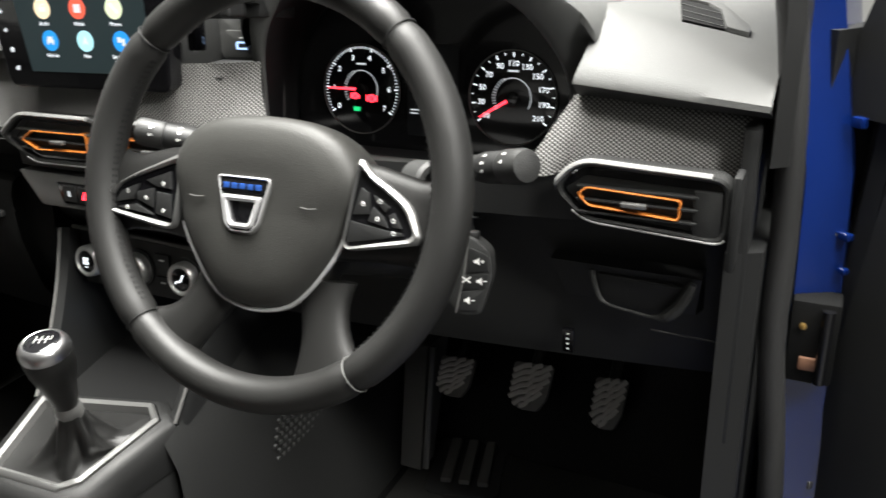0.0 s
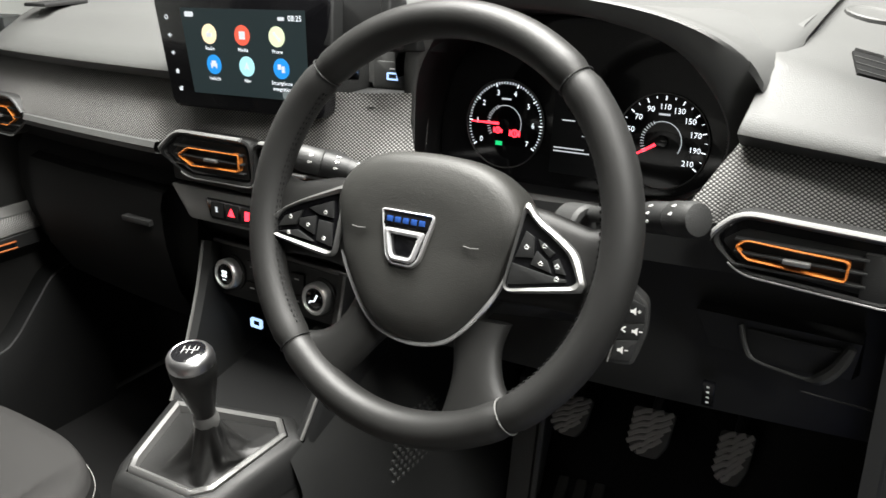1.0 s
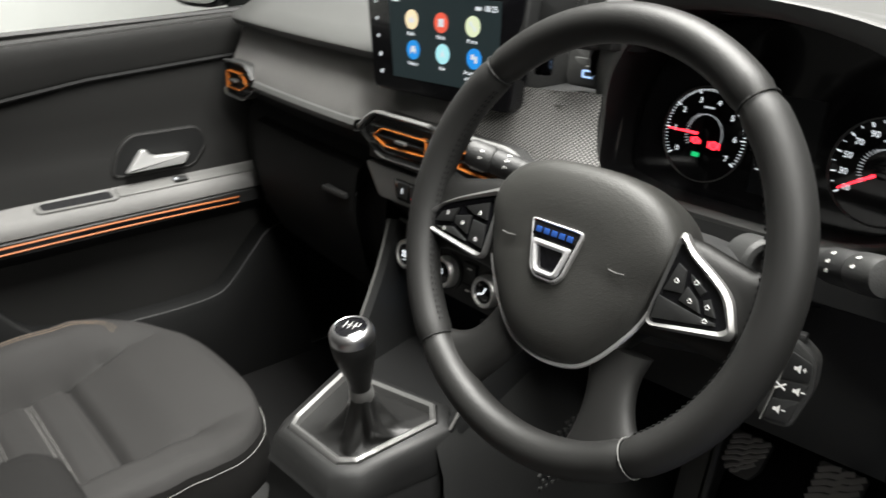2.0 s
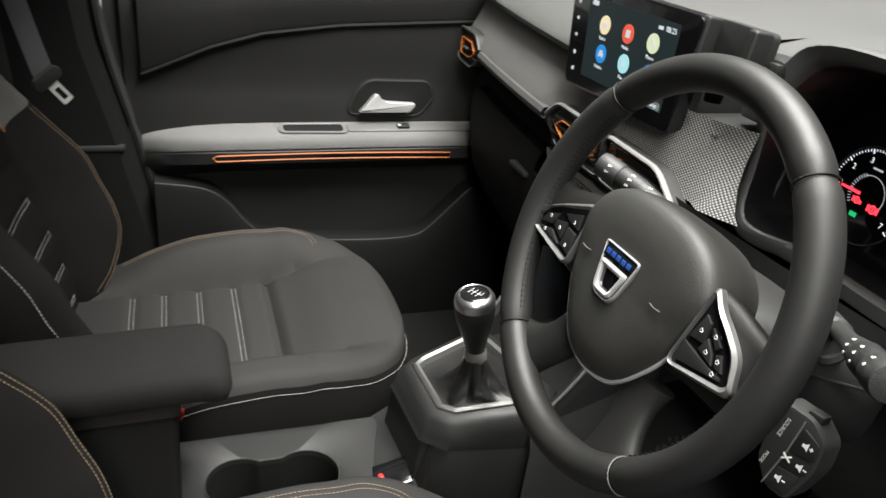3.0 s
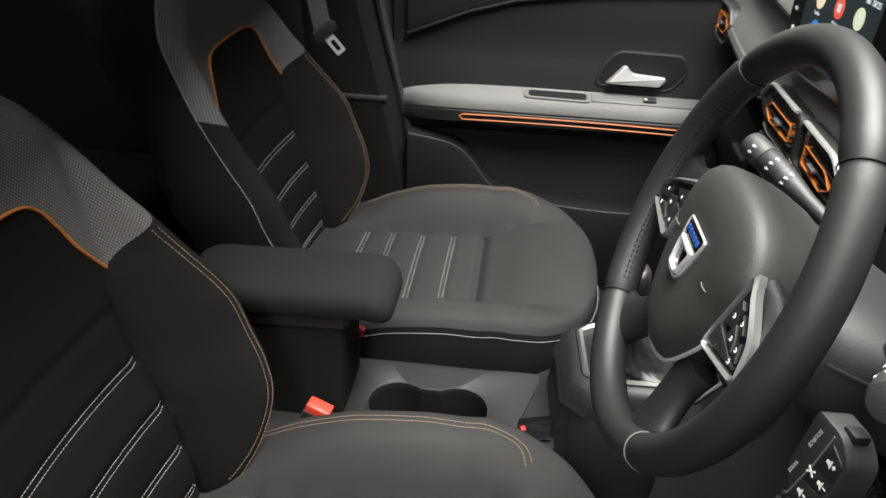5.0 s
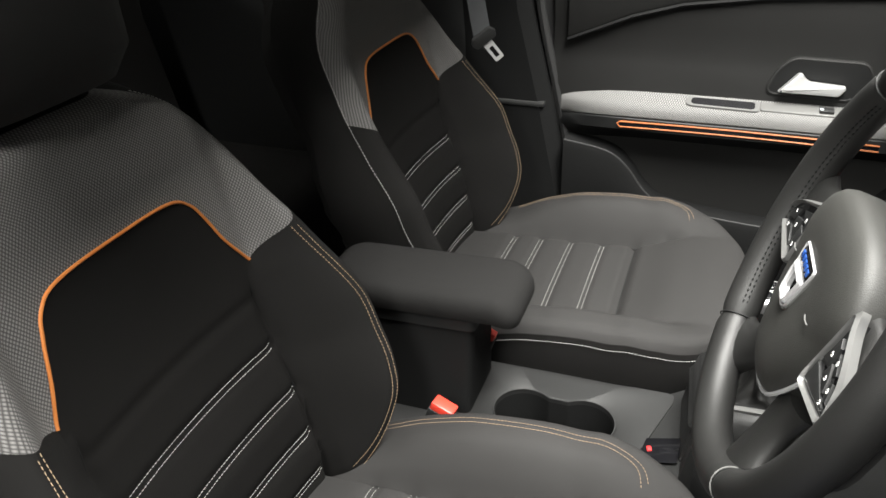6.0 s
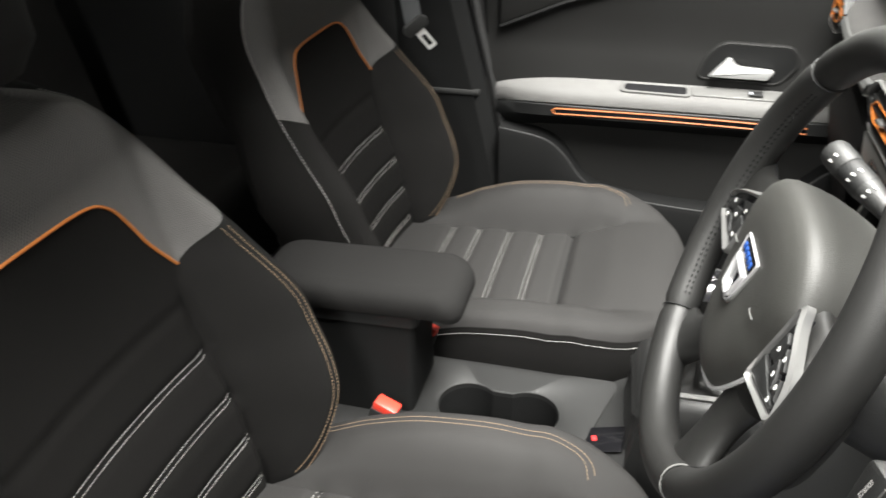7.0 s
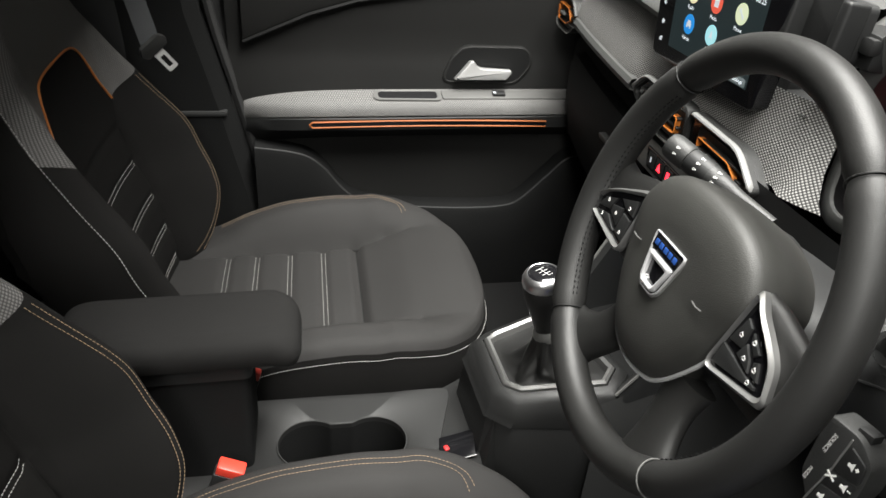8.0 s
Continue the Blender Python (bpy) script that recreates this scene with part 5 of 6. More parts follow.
def loudspeaker(x, y, plus, k=0.78):
    bm = plate([(x - 0.005, y - 0.0015), (x - 0.0025, y - 0.0015), (x + 0.0005, y - 0.004), (x + 0.0005, y + 0.004), (x - 0.0025, y + 0.0015), (x - 0.005, y + 0.0015)], 0.0055, 0.006)
    bm = join(bm, box(x + 0.002, x + 0.0055, y - 0.0005, y + 0.0005, 0.0055, 0.006))
    bm = join(bm, box(x + 0.0033, x + 0.0043, y - 0.0018, y + 0.0018, 0.0055, 0.006)) if plus else bm
    return moved(bm, Matrix.Translation((x, y, 0)) @ Matrix.Diagonal((k, k, 1, 1)) @ Matrix.Translation((-x, -y, 0)))


part("volume_symbol", loudspeaker(0.011, 0.015, True), PRINT, remote)
part("volume_symbol", loudspeaker(0.003, -0.017, False), PRINT, remote)
part("mute_symbol", join(loudspeaker(0.013, -0.001, False), moved(box(-0.004, 0.004, -0.0006, 0.0006, 0.0055, 0.006), at(0.001, 0.0, 0, 0.6)), moved(box(-0.004, 0.004, -0.0006, 0.0006, 0.0055, 0.006), at(0.001, 0.0, 0, -0.6))), PRINT, remote)
part("lettering", moved(words("SOURCE", 0.0042), Matrix.Translation((-0.010, 0.018, 0.0044)) @ Matrix.Rotation(radians(-100), 4, "Z")), PRINT, remote)
part("lettering", moved(words("MODE", 0.0038), Matrix.Translation((-0.014, -0.010, 0.0044)) @ Matrix.Rotation(radians(-100), 4, "Z")), PRINT, remote)
part("roller", moved(box(-0.004, 0.008, -0.004, 0.003, -0.015, -0.002, 0.002), at(0.002, 0.034)), DARK, remote)

# ---------------------------------------------------------------- centre console
console = thing("centre_console", None, "black plastic centre console with cup holders", "centre console")
GP = [(-0.112, 0.400), (-0.074, 0.300), (-0.062, 0.284), (0.038, 0.290), (0.055, 0.308), (0.067, 0.416), (0.040, 0.436)]


def gear_z(y):
    return 0.440 + 0.018 * (y - 0.285) / 0.15


out = inset(GP[:], -0.017)
inn = inset(GP[:], -0.002)
rings = [[(x, y, gear_z(y) - 0.012) for x, y in inn], [(x, y, gear_z(y) - 0.001) for x, y in inn], [(x, y, gear_z(y) - 0.002) for x, y in inset(GP, -0.009)], [(x, y, gear_z(y) - 0.009) for x, y in out], [(x, y, gear_z(y) - 0.03) for x, y in inset(GP, -0.022)], [(x, y - 0.004 * (y < 0.35), 0.40) for x, y in inset(GP, -0.023)], [(x, y, 0.399) for x, y in inset(GP, -0.0215)], [(x, y, 0.396) for x, y in inset(GP, -0.023)], [(x * 1.04, y - 0.012 * (y < 0.35), 0.30) for x, y in inset(GP, -0.024)], [(x * 1.15, y, 0.10) for x, y in inset(GP, -0.028)]]
part("gear_housing", loft(rings, True, False), TRAY, console, "black housing round the gear lever")
# wings that rise from the gear housing to the climate panel, with the dark tray between them
for s, pts in ((-1, [(-0.130, 0.405, 0.447), (-0.150, 0.455, 0.500), (-0.166, 0.500, 0.565), (-0.170, 0.525, 0.628)]), (1, [(0.082, 0.425, 0.450), (0.082, 0.465, 0.500), (0.080, 0.505, 0.560), (0.078, 0.530, 0.625)])):
    pts = spline(pts, 5)
    rings = [[(p.x - s * 0.012, p.y + 0.004, p.z), (p.x, p.y, p.z), (p.x + s * 0.008, p.y + 0.01, p.z - 0.006), (p.x + s * 0.012, p.y + 0.16, p.z - 0.10), (p.x - s * 0.006, p.y + 0.16, p.z - 0.10)] for p in pts]
    part("wing", loft(rings), DARK, console, "black side wing of the console")
    part("wing_edge", tube([(p.x + s * 0.001, p.y - 0.001, p.z) for p in pts], 0.0022, 6), GREYTRIM, console, "grey edge line")
part("tray_back", box(-0.16, 0.075, 0.60, 0.61, 0.40, 0.56), SOFTBLACK, console)
part("tray_floor", loft([[(-0.125, 0.415, 0.438), (0.075, 0.43, 0.438), (0.075, 0.61, 0.45), (-0.15, 0.61, 0.45)], [(-0.125, 0.415, 0.43), (0.075, 0.43, 0.43), (0.075, 0.61, 0.44), (-0.15, 0.61, 0.44)]]), SOFTBLACK, console)
part("socket", moved(band(rounded([(-0.011, -0.007), (0.011, -0.007), (0.011, 0.007), (-0.011, 0.007)], 0.003), rounded([(-0.007, -0.004), (0.007, -0.004), (0.007, 0.004), (-0.007, 0.004)], 0.002), 0, 0.003), upright((-0.105, 0.545, 0.508), 0, 5)), B_GLOW, console, "lit socket outline")
part("blank_key", moved(box(-0.012, 0.012, -0.003, 0.003, 0, 0.006, 0.0015), upright((0.028, 0.537, 0.535), 0, 5)), PLASTIC, console)
# flanks of the tunnel
part("flank", loft([[(0.086, 0.40, 0.437), (0.086, 0.55, 0.50), (0.086, 0.95, 0.50)], [(0.10, 0.40, 0.40), (0.115, 0.55, 0.42), (0.12, 0.95, 0.42)], [(0.125, 0.38, 0.25), (0.14, 0.55, 0.26), (0.145, 0.95, 0.28)], [(0.14, 0.38, 0.11), (0.15, 0.55, 0.11), (0.155, 0.95, 0.11)]], False, False), PLASTIC, console, "black side cover beside the footwell")
dots = []
for i in range(11):
    for j in range(9):
        y, z = 0.54 + i * 0.011 + (j % 2) * 0.0055, 0.33 + j * 0.0095
        if z < 0.325 + (y - 0.53) * 0.9 + 0.03 and y < 0.66 and z > 0.33 + (y - 0.62) * 0.2:
            x = 0.12 + (0.40 - z) * 0.10 + 0.0015
            dots.append(moved(box(-0.002, 0.002, -0.0028, 0.0028, -0.0028, 0.0028, 0.0006, 1), Matrix.Translation((x, y, z))))
part("grille", join(*dots), PAD, console, "small raised grille dots")
part("flank_left", loft([[(-0.13, 0.39, 0.437), (-0.17, 0.55, 0.52), (-0.17, 0.95, 0.52)], [(-0.135, 0.38, 0.3), (-0.17, 0.55, 0.3), (-0.17, 0.95, 0.3)], [(-0.14, 0.38, 0.11), (-0.17, 0.55, 0.11), (-0.17, 0.95, 0.11)]], False, False), DARK, console)


def around(cx, cy, pts, n):
    """n points of an outline, taken at even turns about a middle."""
    res = []
    for k in range(n):
        a = 2 * math.pi * k / n
        d = Vector((math.cos(a), math.sin(a)))
        best = 0.0
        for p, q in zip(pts, pts[1:] + pts[:1]):
            p, q = Vector(p) - Vector((cx, cy)), Vector(q) - Vector((cx, cy))
            e = q - p
            den = d.x * e.y - d.y * e.x
            if abs(den) < 1e-12:
                continue
            t = (p.x * e.y - p.y * e.x) / den
            u = (p.x * d.y - p.y * d.x) / den
            if t > 0 and -1e-9 <= u <= 1 + 1e-9:
                best = max(best, t)
        res.append((cx + d.x * best, cy + d.y * best))
    return res


cup = [(0.004 + 0.046 * math.cos(radians(a)), 0.126 + 0.044 * math.sin(radians(a))) for a in range(-38, 219, 8)] + [(0.004 + 0.046 * math.cos(radians(a)), 0.040 + 0.044 * math.sin(radians(a))) for a in range(142, 399, 8)]
hole = around(0.004, 0.083, cup, 96)
rim_o = around(0.004, 0.083, [(-0.092, -0.06), (0.108, -0.06), (0.108, 0.19), (-0.098, 0.25)], 96)
rings = [[(x, y, 0.12) for x, y in rim_o], [(x, y, 0.322) for x, y in rim_o], [(x * 0.985 + 0.00006, y * 0.985 + 0.00125, 0.330) for x, y in rim_o], [(0.004 + (x - 0.004) * 1.06, 0.083 + (y - 0.083) * 1.06, 0.330) for x, y in hole], [(x, y, 0.328) for x, y in hole], [(0.004 + (x - 0.004) * 0.985, 0.083 + (y - 0.083) * 0.985, 0.322) for x, y in hole]]
bm = loft(rings, True, False)
part("cup_tray", bm, TRAY, console, "black tray with two cup holders")
# Blacker than the tray: shade inside the cups is put into the colour.
part("cup_well", loft([[(0.004 + (x - 0.004) * k, 0.083 + (y - 0.083) * k, z) for x, y in hole] for k, z in ((0.984, 0.3225), (0.97, 0.28), (0.9, 0.205))], True, False), SOFTBLACK, console, "black inside of the cup holders")
part("cup_floor", plate([(0.004 + (x - 0.004) * 0.92, 0.083 + (y - 0.083) * 0.92) for x, y in hole], 0.198, 0.206), SOFTBLACK, console)
part("cup_rim", tube([(x, y, 0.3300) for x, y in hole], 0.0009, 6, True), PLASTIC, console, "grey rim of the cup holders")
part("rear_tray", box(-0.088, 0.104, -0.30, -0.059, 0.14, 0.322, 0.006), TRAY, console)
part("front_rise", loft([[(-0.10, 0.235, 0.326), (0.108, 0.188, 0.326), (0.108, 0.20, 0.12), (-0.11, 0.23, 0.12)], [(-0.098, 0.262, 0.345), (0.085, 0.262, 0.338), (0.11, 0.27, 0.12), (-0.11, 0.27, 0.12)], [(-0.094, 0.276, 0.40), (0.06, 0.276, 0.40), (0.10, 0.29, 0.12), (-0.11, 0.29, 0.12)]]), TRAY, console)
part("switch_pocket", loft([[(0.012, 0.214, 0.332), (0.062, 0.208, 0.332), (0.058, 0.258, 0.341), (0.010, 0.262, 0.343)], [(0.014, 0.216, 0.3335), (0.060, 0.210, 0.3335), (0.056, 0.256, 0.3425), (0.012, 0.260, 0.3445)]]), GLOSS, console, "dark switch pocket")
part("lit_switch", moved(box(-0.004, 0.004, -0.003, 0.003, 0.0, 0.004, 0.001), at(0.036, 0.2205, 0.3335, 0.3)), R_DIM, console, "lit red switch")

# gear lever
lever = thing("gear_lever", None, "black gear lever with chrome cap and leather gaiter", "gear lever")
part("surround", loft([[(x, y, gear_z(y) - 0.006) for x, y in GP], [(x, y, gear_z(y) + 0.001) for x, y in GP], [(x, y, gear_z(y) + 0.0045) for x, y in inset(GP, 0.003)], [(x, y, gear_z(y) + 0.002) for x, y in inset(GP, 0.0075)], [(x, y, gear_z(y) - 0.012) for x, y in inset(GP, 0.0085)]], True, False), SATIN, lever, "satin silver surround")
NG = 120
G2 = around(0.0, 0.36, inset(GP, 0.008), NG)
TOP = Vector((0.020, 0.341, 0.505))
rings = []
for k in range(25):
    t = k / 24
    rr = []
    for j, (x, y) in enumerate(G2):
        a = 2 * math.pi * j / NG
        base = Vector((x, y, gear_z(y) - 0.008))
        rim = TOP + Vector((0.014 * math.cos(a), 0.014 * math.sin(a), 0))
        p = base.lerp(rim, t ** 0.62)
        p.z = base.z + (rim.z - base.z) * (0.12 * t + 0.88 * t ** 2.6)
        sag = math.sin(math.pi * t)
        pleat = math.sin(math.pi * min(1, max(0, (t - 0.2) / 0.8)))
        off = 0.0040 * pleat * (math.sin(5 * a + 3.5 * t) + 0.5 * math.sin(9 * a - 4 * t + 1))
        rr.append(p + Vector((math.cos(a) * off, math.sin(a) * off, 0.0028 * sag * math.sin(3 * a + 1 + 2 * t))))
    rings.append(rr)
bm = loft(rings, True, False)
part("gaiter", bm, mat("soft_black_leather", (0.0095, 0.0095, 0.0092), 0.42, grain=0.2, scale=500, vary=0.15), lever, "creased black leather gaiter")
ax = (Vector((0.027, 0.327, 0.598)) - TOP)
mk = Matrix.Translation(TOP) @ ax.to_track_quat("Z", "Y").to_matrix().to_4x4()
part("collar", moved(lathe([(0.0145, -0.006), (0.0152, 0.0), (0.0145, 0.006), (0.013, 0.010)], 24), mk), GREYTRIM, lever)
part("grip", moved(lathe([(0.0125, 0.008), (0.0135, 0.016), (0.019, 0.040), (0.0245, 0.062), (0.0262, 0.076), (0.0255, 0.083)], 32), mk), LEATHER, lever)
part("cap", moved(lathe([(0.0256, 0.082), (0.0262, 0.086), (0.0255, 0.092), (0.023, 0.0965), (0.0195, 0.0985), (0.0185, 0.0978)], 36), mk), CHROME, lever, "chrome cap")
part("cap_plate", moved(lathe([(0.0186, 0.094), (0.0186, 0.0985), (0.014, 0.1002), (0.002, 0.1006)], 32), mk), GLOSS, lever)
gate = join(*[box(x - 0.00022, x + 0.00022, -0.006, 0.006, 0.1, 0.1008) for x in (-0.006, 0.0, 0.006)], box(-0.006, 0.0105, -0.00022, 0.00022, 0.1, 0.1008), box(0.0102, 0.0106, -0.0002, 0.006, 0.1, 0.1008))
part("gate_pattern", moved(gate, mk), PRINT, lever, "white shift pattern")
marks = join(*[box(x - 0.0012, x + 0.0012, y - 0.0011, y + 0.0011, 0.099, 0.1002) for x in (-0.006, 0.0, 0.006) for y in (-0.0105, 0.0105)])
part("gate_marks", moved(marks, mk), PRINT, lever)

# armrest on its box
arm = thing("armrest", None, "charcoal cloth armrest on a black box", "armrest")
rings = []
AX0, AX1, AY0, AY1 = -0.088, 0.044, -0.26, 0.034
for z, d in ((0.481, 0.010), (0.484, 0.003), (0.495, 0.0), (0.506, 0.0015), (0.514, 0.005), (0.519, 0.012), (0.5215, 0.024)):
    poly = rounded([(AX0 + d, AY0 + d), (AX1 - d, AY0 + d), (AX1 - d, AY1 - d), (AX0 + d, AY1 - d)], 0.035 - d * 0.4, 7)
    rings.append([(x, y, z + 0.010 * (y + 0.26) / 0.3 - 0.012 * max(0, (y - 0.0)) / 0.034) for x, y in poly])
part("lid", loft(rings), ARMCLOTH, arm, "charcoal cloth lid")
part("lid_base", loft([[(x, y, z + 0.010 * (y + 0.26) / 0.3) for x, y in rounded([(-0.072, -0.26), (0.034, -0.26), (0.034, -0.026), (-0.072, -0.026)], 0.012, 4)] for z in (0.462, 0.479)]), DARK, arm)
part("box", loft([[(x, y, z) for x, y in rounded([(-0.070 - e, -0.26), (0.030 + e, -0.26), (0.030 + e, -0.030 - 0.2 * e), (-0.070 - e, -0.030 - 0.2 * e)], 0.012, 4)] for z, e in ((0.31, 0.012), (0.40, 0.004), (0.466, 0.0))]), SOFTBLACK, arm)

# seat belt buckles
for o, yaw, tilt, lab in (((0.079, -0.066, 0.372), -8, 62, "red-buttoned seat belt buckle beside the driver seat"), ((-0.070, -0.042, 0.398), -6, 55, "red-buttoned seat belt buckle beside the passenger seat")):
    b = thing("seat_belt_buckle", Matrix.Translation(o) @ Euler((radians(-18), 0, radians(yaw))).to_matrix().to_4x4(), lab, "seat belt buckle", "seat belt buckles")
    s = 1.0 if o[0] > 0 else 0.62
    part("housing", box(-0.012 * s, 0.012 * s, -0.008, 0.030 * s, -0.09, -0.004, 0.004), DARK, b)
    part("button", box(-0.0105 * s, 0.0105 * s, -0.006, 0.028 * s, -0.006, 0.008, 0.003), RED, b, "red release button")

# ---------------------------------------------------------------- passenger door
door = thing("passenger_door", None, "black passenger door card with grey cloth armrest", "car door")
prof = [(-0.775, 0.10), (-0.748, 0.12), (-0.746, 0.33), (-0.748, 0.48), (-0.742, 0.58), (-0.748, 0.63), (-0.750, 0.66), (-0.746, 0.70), (-0.741, 0.75), (-0.742, 0.83), (-0.75, 0.842), (-0.80, 0.846)]
rings = [[(x, y, z + 0.045 * (y - 0.1) * (z > 0.7)) for x, z in prof] for y in [-0.10 + 0.925 * i / 16 for i in range(17)]]
part("door_card", loft(rings, False, False), DOORSKIN, door, "black grained door card")
# upper roll, stepped over the card
rings = []
for i in range(25):
    y = -0.07 + 0.75 * i / 24
    zl = lerp_table(y, [-0.07, 0.056, 0.15, 0.3, 0.552, 0.7], [0.675, 0.728, 0.755, 0.775, 0.790, 0.795])
    zt = 0.835 + 0.045 * (y - 0.1)
    rings.append([(-0.755, y, zl - 0.008), (-0.742, y, zl - 0.006), (-0.737, y, zl), (-0.735, y, zl + 0.006), (-0.732, y, (zl + zt) / 2), (-0.728, y, zt - 0.012), (-0.732, y, zt), (-0.775, y, zt + 0.006)])
part("upper_roll", loft(rings, False, False), DOORSKIN, door, "black upper door roll")
line = [(-0.7365, -0.07 + 0.75 * i / 24, lerp_table(-0.07 + 0.75 * i / 24, [-0.07, 0.056, 0.15, 0.3, 0.552, 0.7], [0.672, 0.725, 0.752, 0.772, 0.787, 0.792])) for i in range(25)]
# Black tube stands for the shade in the groove under the roll.
part("roll_shade", tube(line, 0.0045, 6), SOFTBLACK, door)
# armrest
rings = []
for y, top, w in ((-0.078, 0.560, 0.004), (-0.055, 0.566, 0.018), (-0.02, 0.572, 0.036), (0.02, 0.577, 0.050), (0.07, 0.580, 0.058), (0.15, 0.582, 0.061), (0.35, 0.583, 0.061), (0.50, 0.583, 0.060), (0.62, 0.583, 0.056)):
    rings.append([(-0.748, y, top - 0.006), (-0.745 + w * 0.12, y, top - 0.0065), (-0.745 + w * 0.75, y, top - 0.015), (-0.745 + w * 0.9, y, top - 0.020), (-0.745 + w, y, top - 0.030), (-0.745 + w * 0.99, y, top - 0.042), (-0.748 + w * 0.90, y, top - 0.047)])
rest = part("armrest_cover", loft(rings, False, False), DOORCLOTH, door, "grey woven cloth armrest")
rings = []
for y, top, w in ((-0.078, 0.560, 0.003), (-0.055, 0.566, 0.017), (-0.02, 0.572, 0.035), (0.02, 0.577, 0.049), (0.07, 0.580, 0.057), (0.15, 0.581, 0.060), (0.35, 0.583, 0.060), (0.50, 0.583, 0.059), (0.62, 0.583, 0.055)):
    rings.append([(-0.748 + w * 0.95, y, top - 0.042), (-0.745 + w * 1.02, y, top - 0.047), (-0.745 + w, y, top - 0.070), (-0.75 + w * 0.6, y, top - 0.085), (-0.750, y, top - 0.11)])
part("armrest_base", loft(rings, False, False), DARK, door)
for z in (0.5275, 0.5165):
    part("orange_line", tube([(-0.6835, 0.056 + 0.475 * i / 12, z + 0.003 * math.sin(math.pi * i / 12)) for i in range(13)], 0.0018, 6), DARKORANGE, door, "thin orange strip")
part("orange_end", tube([(-0.6835, 0.056, 0.5275), (-0.6838, 0.050, 0.5235), (-0.6835, 0.056, 0.5165)], 0.0018, 6), DARKORANGE, door)
part("strip_gap", box(-0.6848, -0.6834, 0.056, 0.53, 0.517, 0.527), GLOSS, door)
SLOPE = Matrix.Translation((-0.718, 0, 0.5725)) @ Matrix.Rotation(radians(12), 4, "Y") @ Matrix.Translation((0.718, 0, -0.5815))
part("pull_rim", moved(band(rounded([(-0.733, 0.178), (-0.697, 0.178), (-0.694, 0.315), (-0.733, 0.315)], 0.012), rounded([(-0.728, 0.187), (-0.703, 0.187), (-0.700, 0.306), (-0.728, 0.306)], 0.009), 0.5795, 0.5838, 0.001), SLOPE), GREYTRIM, door)
part("pull_well", moved(plate(rounded([(-0.729, 0.185), (-0.702, 0.185), (-0.699, 0.308), (-0.729, 0.308)], 0.009), 0.5796, 0.5832), SLOPE), GLOSS, door, "dark door pull")
part("switch_plate", moved(plate(rounded([(-0.732, 0.316), (-0.700, 0.316), (-0.700, 0.60), (-0.735, 0.60)], 0.006), 0.5796, 0.5842, 0.0015), SLOPE), GREYTRIM, door, "grey switch plate")
part("window_switch", moved(box(-0.722, -0.706, 0.42, 0.446, 0.584, 0.590, 0.002), SLOPE), DARK, door)
part("switch_mark", moved(box(-0.716, -0.709, 0.421, 0.427, 0.590, 0.5905), SLOPE), W_DIM, door)
# inner handle over its bowl, a flat black plate standing for the shaded hollow
BOWL = rounded([(-0.078, -0.030), (0.072, -0.034), (0.102, 0.006), (0.088, 0.034), (-0.038, 0.036), (-0.062, 0.012)], 0.016, 6)
BM = Matrix.Translation((-0.7405, 0.400, 0.626)) @ Matrix.Rotation(radians(90), 4, "Z") @ Matrix.Rotation(radians(90), 4, "X")
part("bowl_shade", moved(plate(BOWL, -0.010, 0.0008), BM), SOFTBLACK, door, "flat black plate standing for the shaded hollow behind the handle")
part("bowl_rim", moved(band(inset(BOWL, -0.005), inset(BOWL, 0.001), -0.012, 0.0002, 0.0012), BM), DOORSKIN, door)
hp = rounded([(-0.064, -0.017), (0.056, -0.017), (0.068, -0.002), (0.066, 0.005), (-0.002, 0.009), (-0.012, 0.014), (-0.020, 0.025), (-0.028, 0.025)], 0.005)
part("handle", moved(plate(hp, -0.006, 0.008, 0.0045, 3), Matrix.Translation((-0.728, 0.398, 0.617)) @ Matrix.Rotation(radians(-6), 4, "Y") @ Matrix.Rotation(radians(90), 4, "Z") @ Matrix.Rotation(radians(90), 4, "X") @ Matrix.Diagonal((0.9, 0.9, 1, 1))), RINGCHROME, door, "chrome inside handle")
# pocket with its pale lip
LIP = [(-0.06, 0.47), (0.03, 0.455), (0.075, 0.425), (0.115, 0.375), (0.16, 0.345), (0.25, 0.332), (0.37, 0.325), (0.46, 0.328), (0.50, 0.345), (0.555, 0.40), (0.60, 0.44), (0.68, 0.455)]
LS = spline([(y, z, 0) for y, z in LIP], 5)
rings = [[(-0.748, p.x, p.y + 0.002), (-0.712, p.x, p.y + 0.001), (-0.700, p.x, p.y - 0.003), (-0.697, p.x, p.y - 0.014), (-0.70, p.x, p.y - 0.1), (-0.715, p.x, 0.11)] for p in LS]
part("pocket", loft(rings, False, False), SOFTBLACK, door, "black door pocket")
part("pocket_lip", tube([(-0.702, p.x, p.y - 0.001) for p in LS], 0.0018, 6), PLASTIC, door, "pocket edge, paler than the pocket")
win = thing("door_window", None, "clear passenger door window", "window", kind="structure")
part("pane", box(-0.772, -0.769, -0.07, 0.85, 0.84, 1.2), PANEGLASS, win)
for o in win.children:
    o.visible_shadow = False
part("window_seal", tube([(-0.762, -0.07, 0.846), (-0.762, 0.3, 0.856), (-0.762, 0.75, 0.87)], 0.006, 6), RUBBER, door)

# wing mirror outside the passenger window
mir = thing("wing_mirror", pose(-0.93, 0.60, 0.93, 0, 0, 8), "black wing mirror outside the passenger window", "wing mirror")
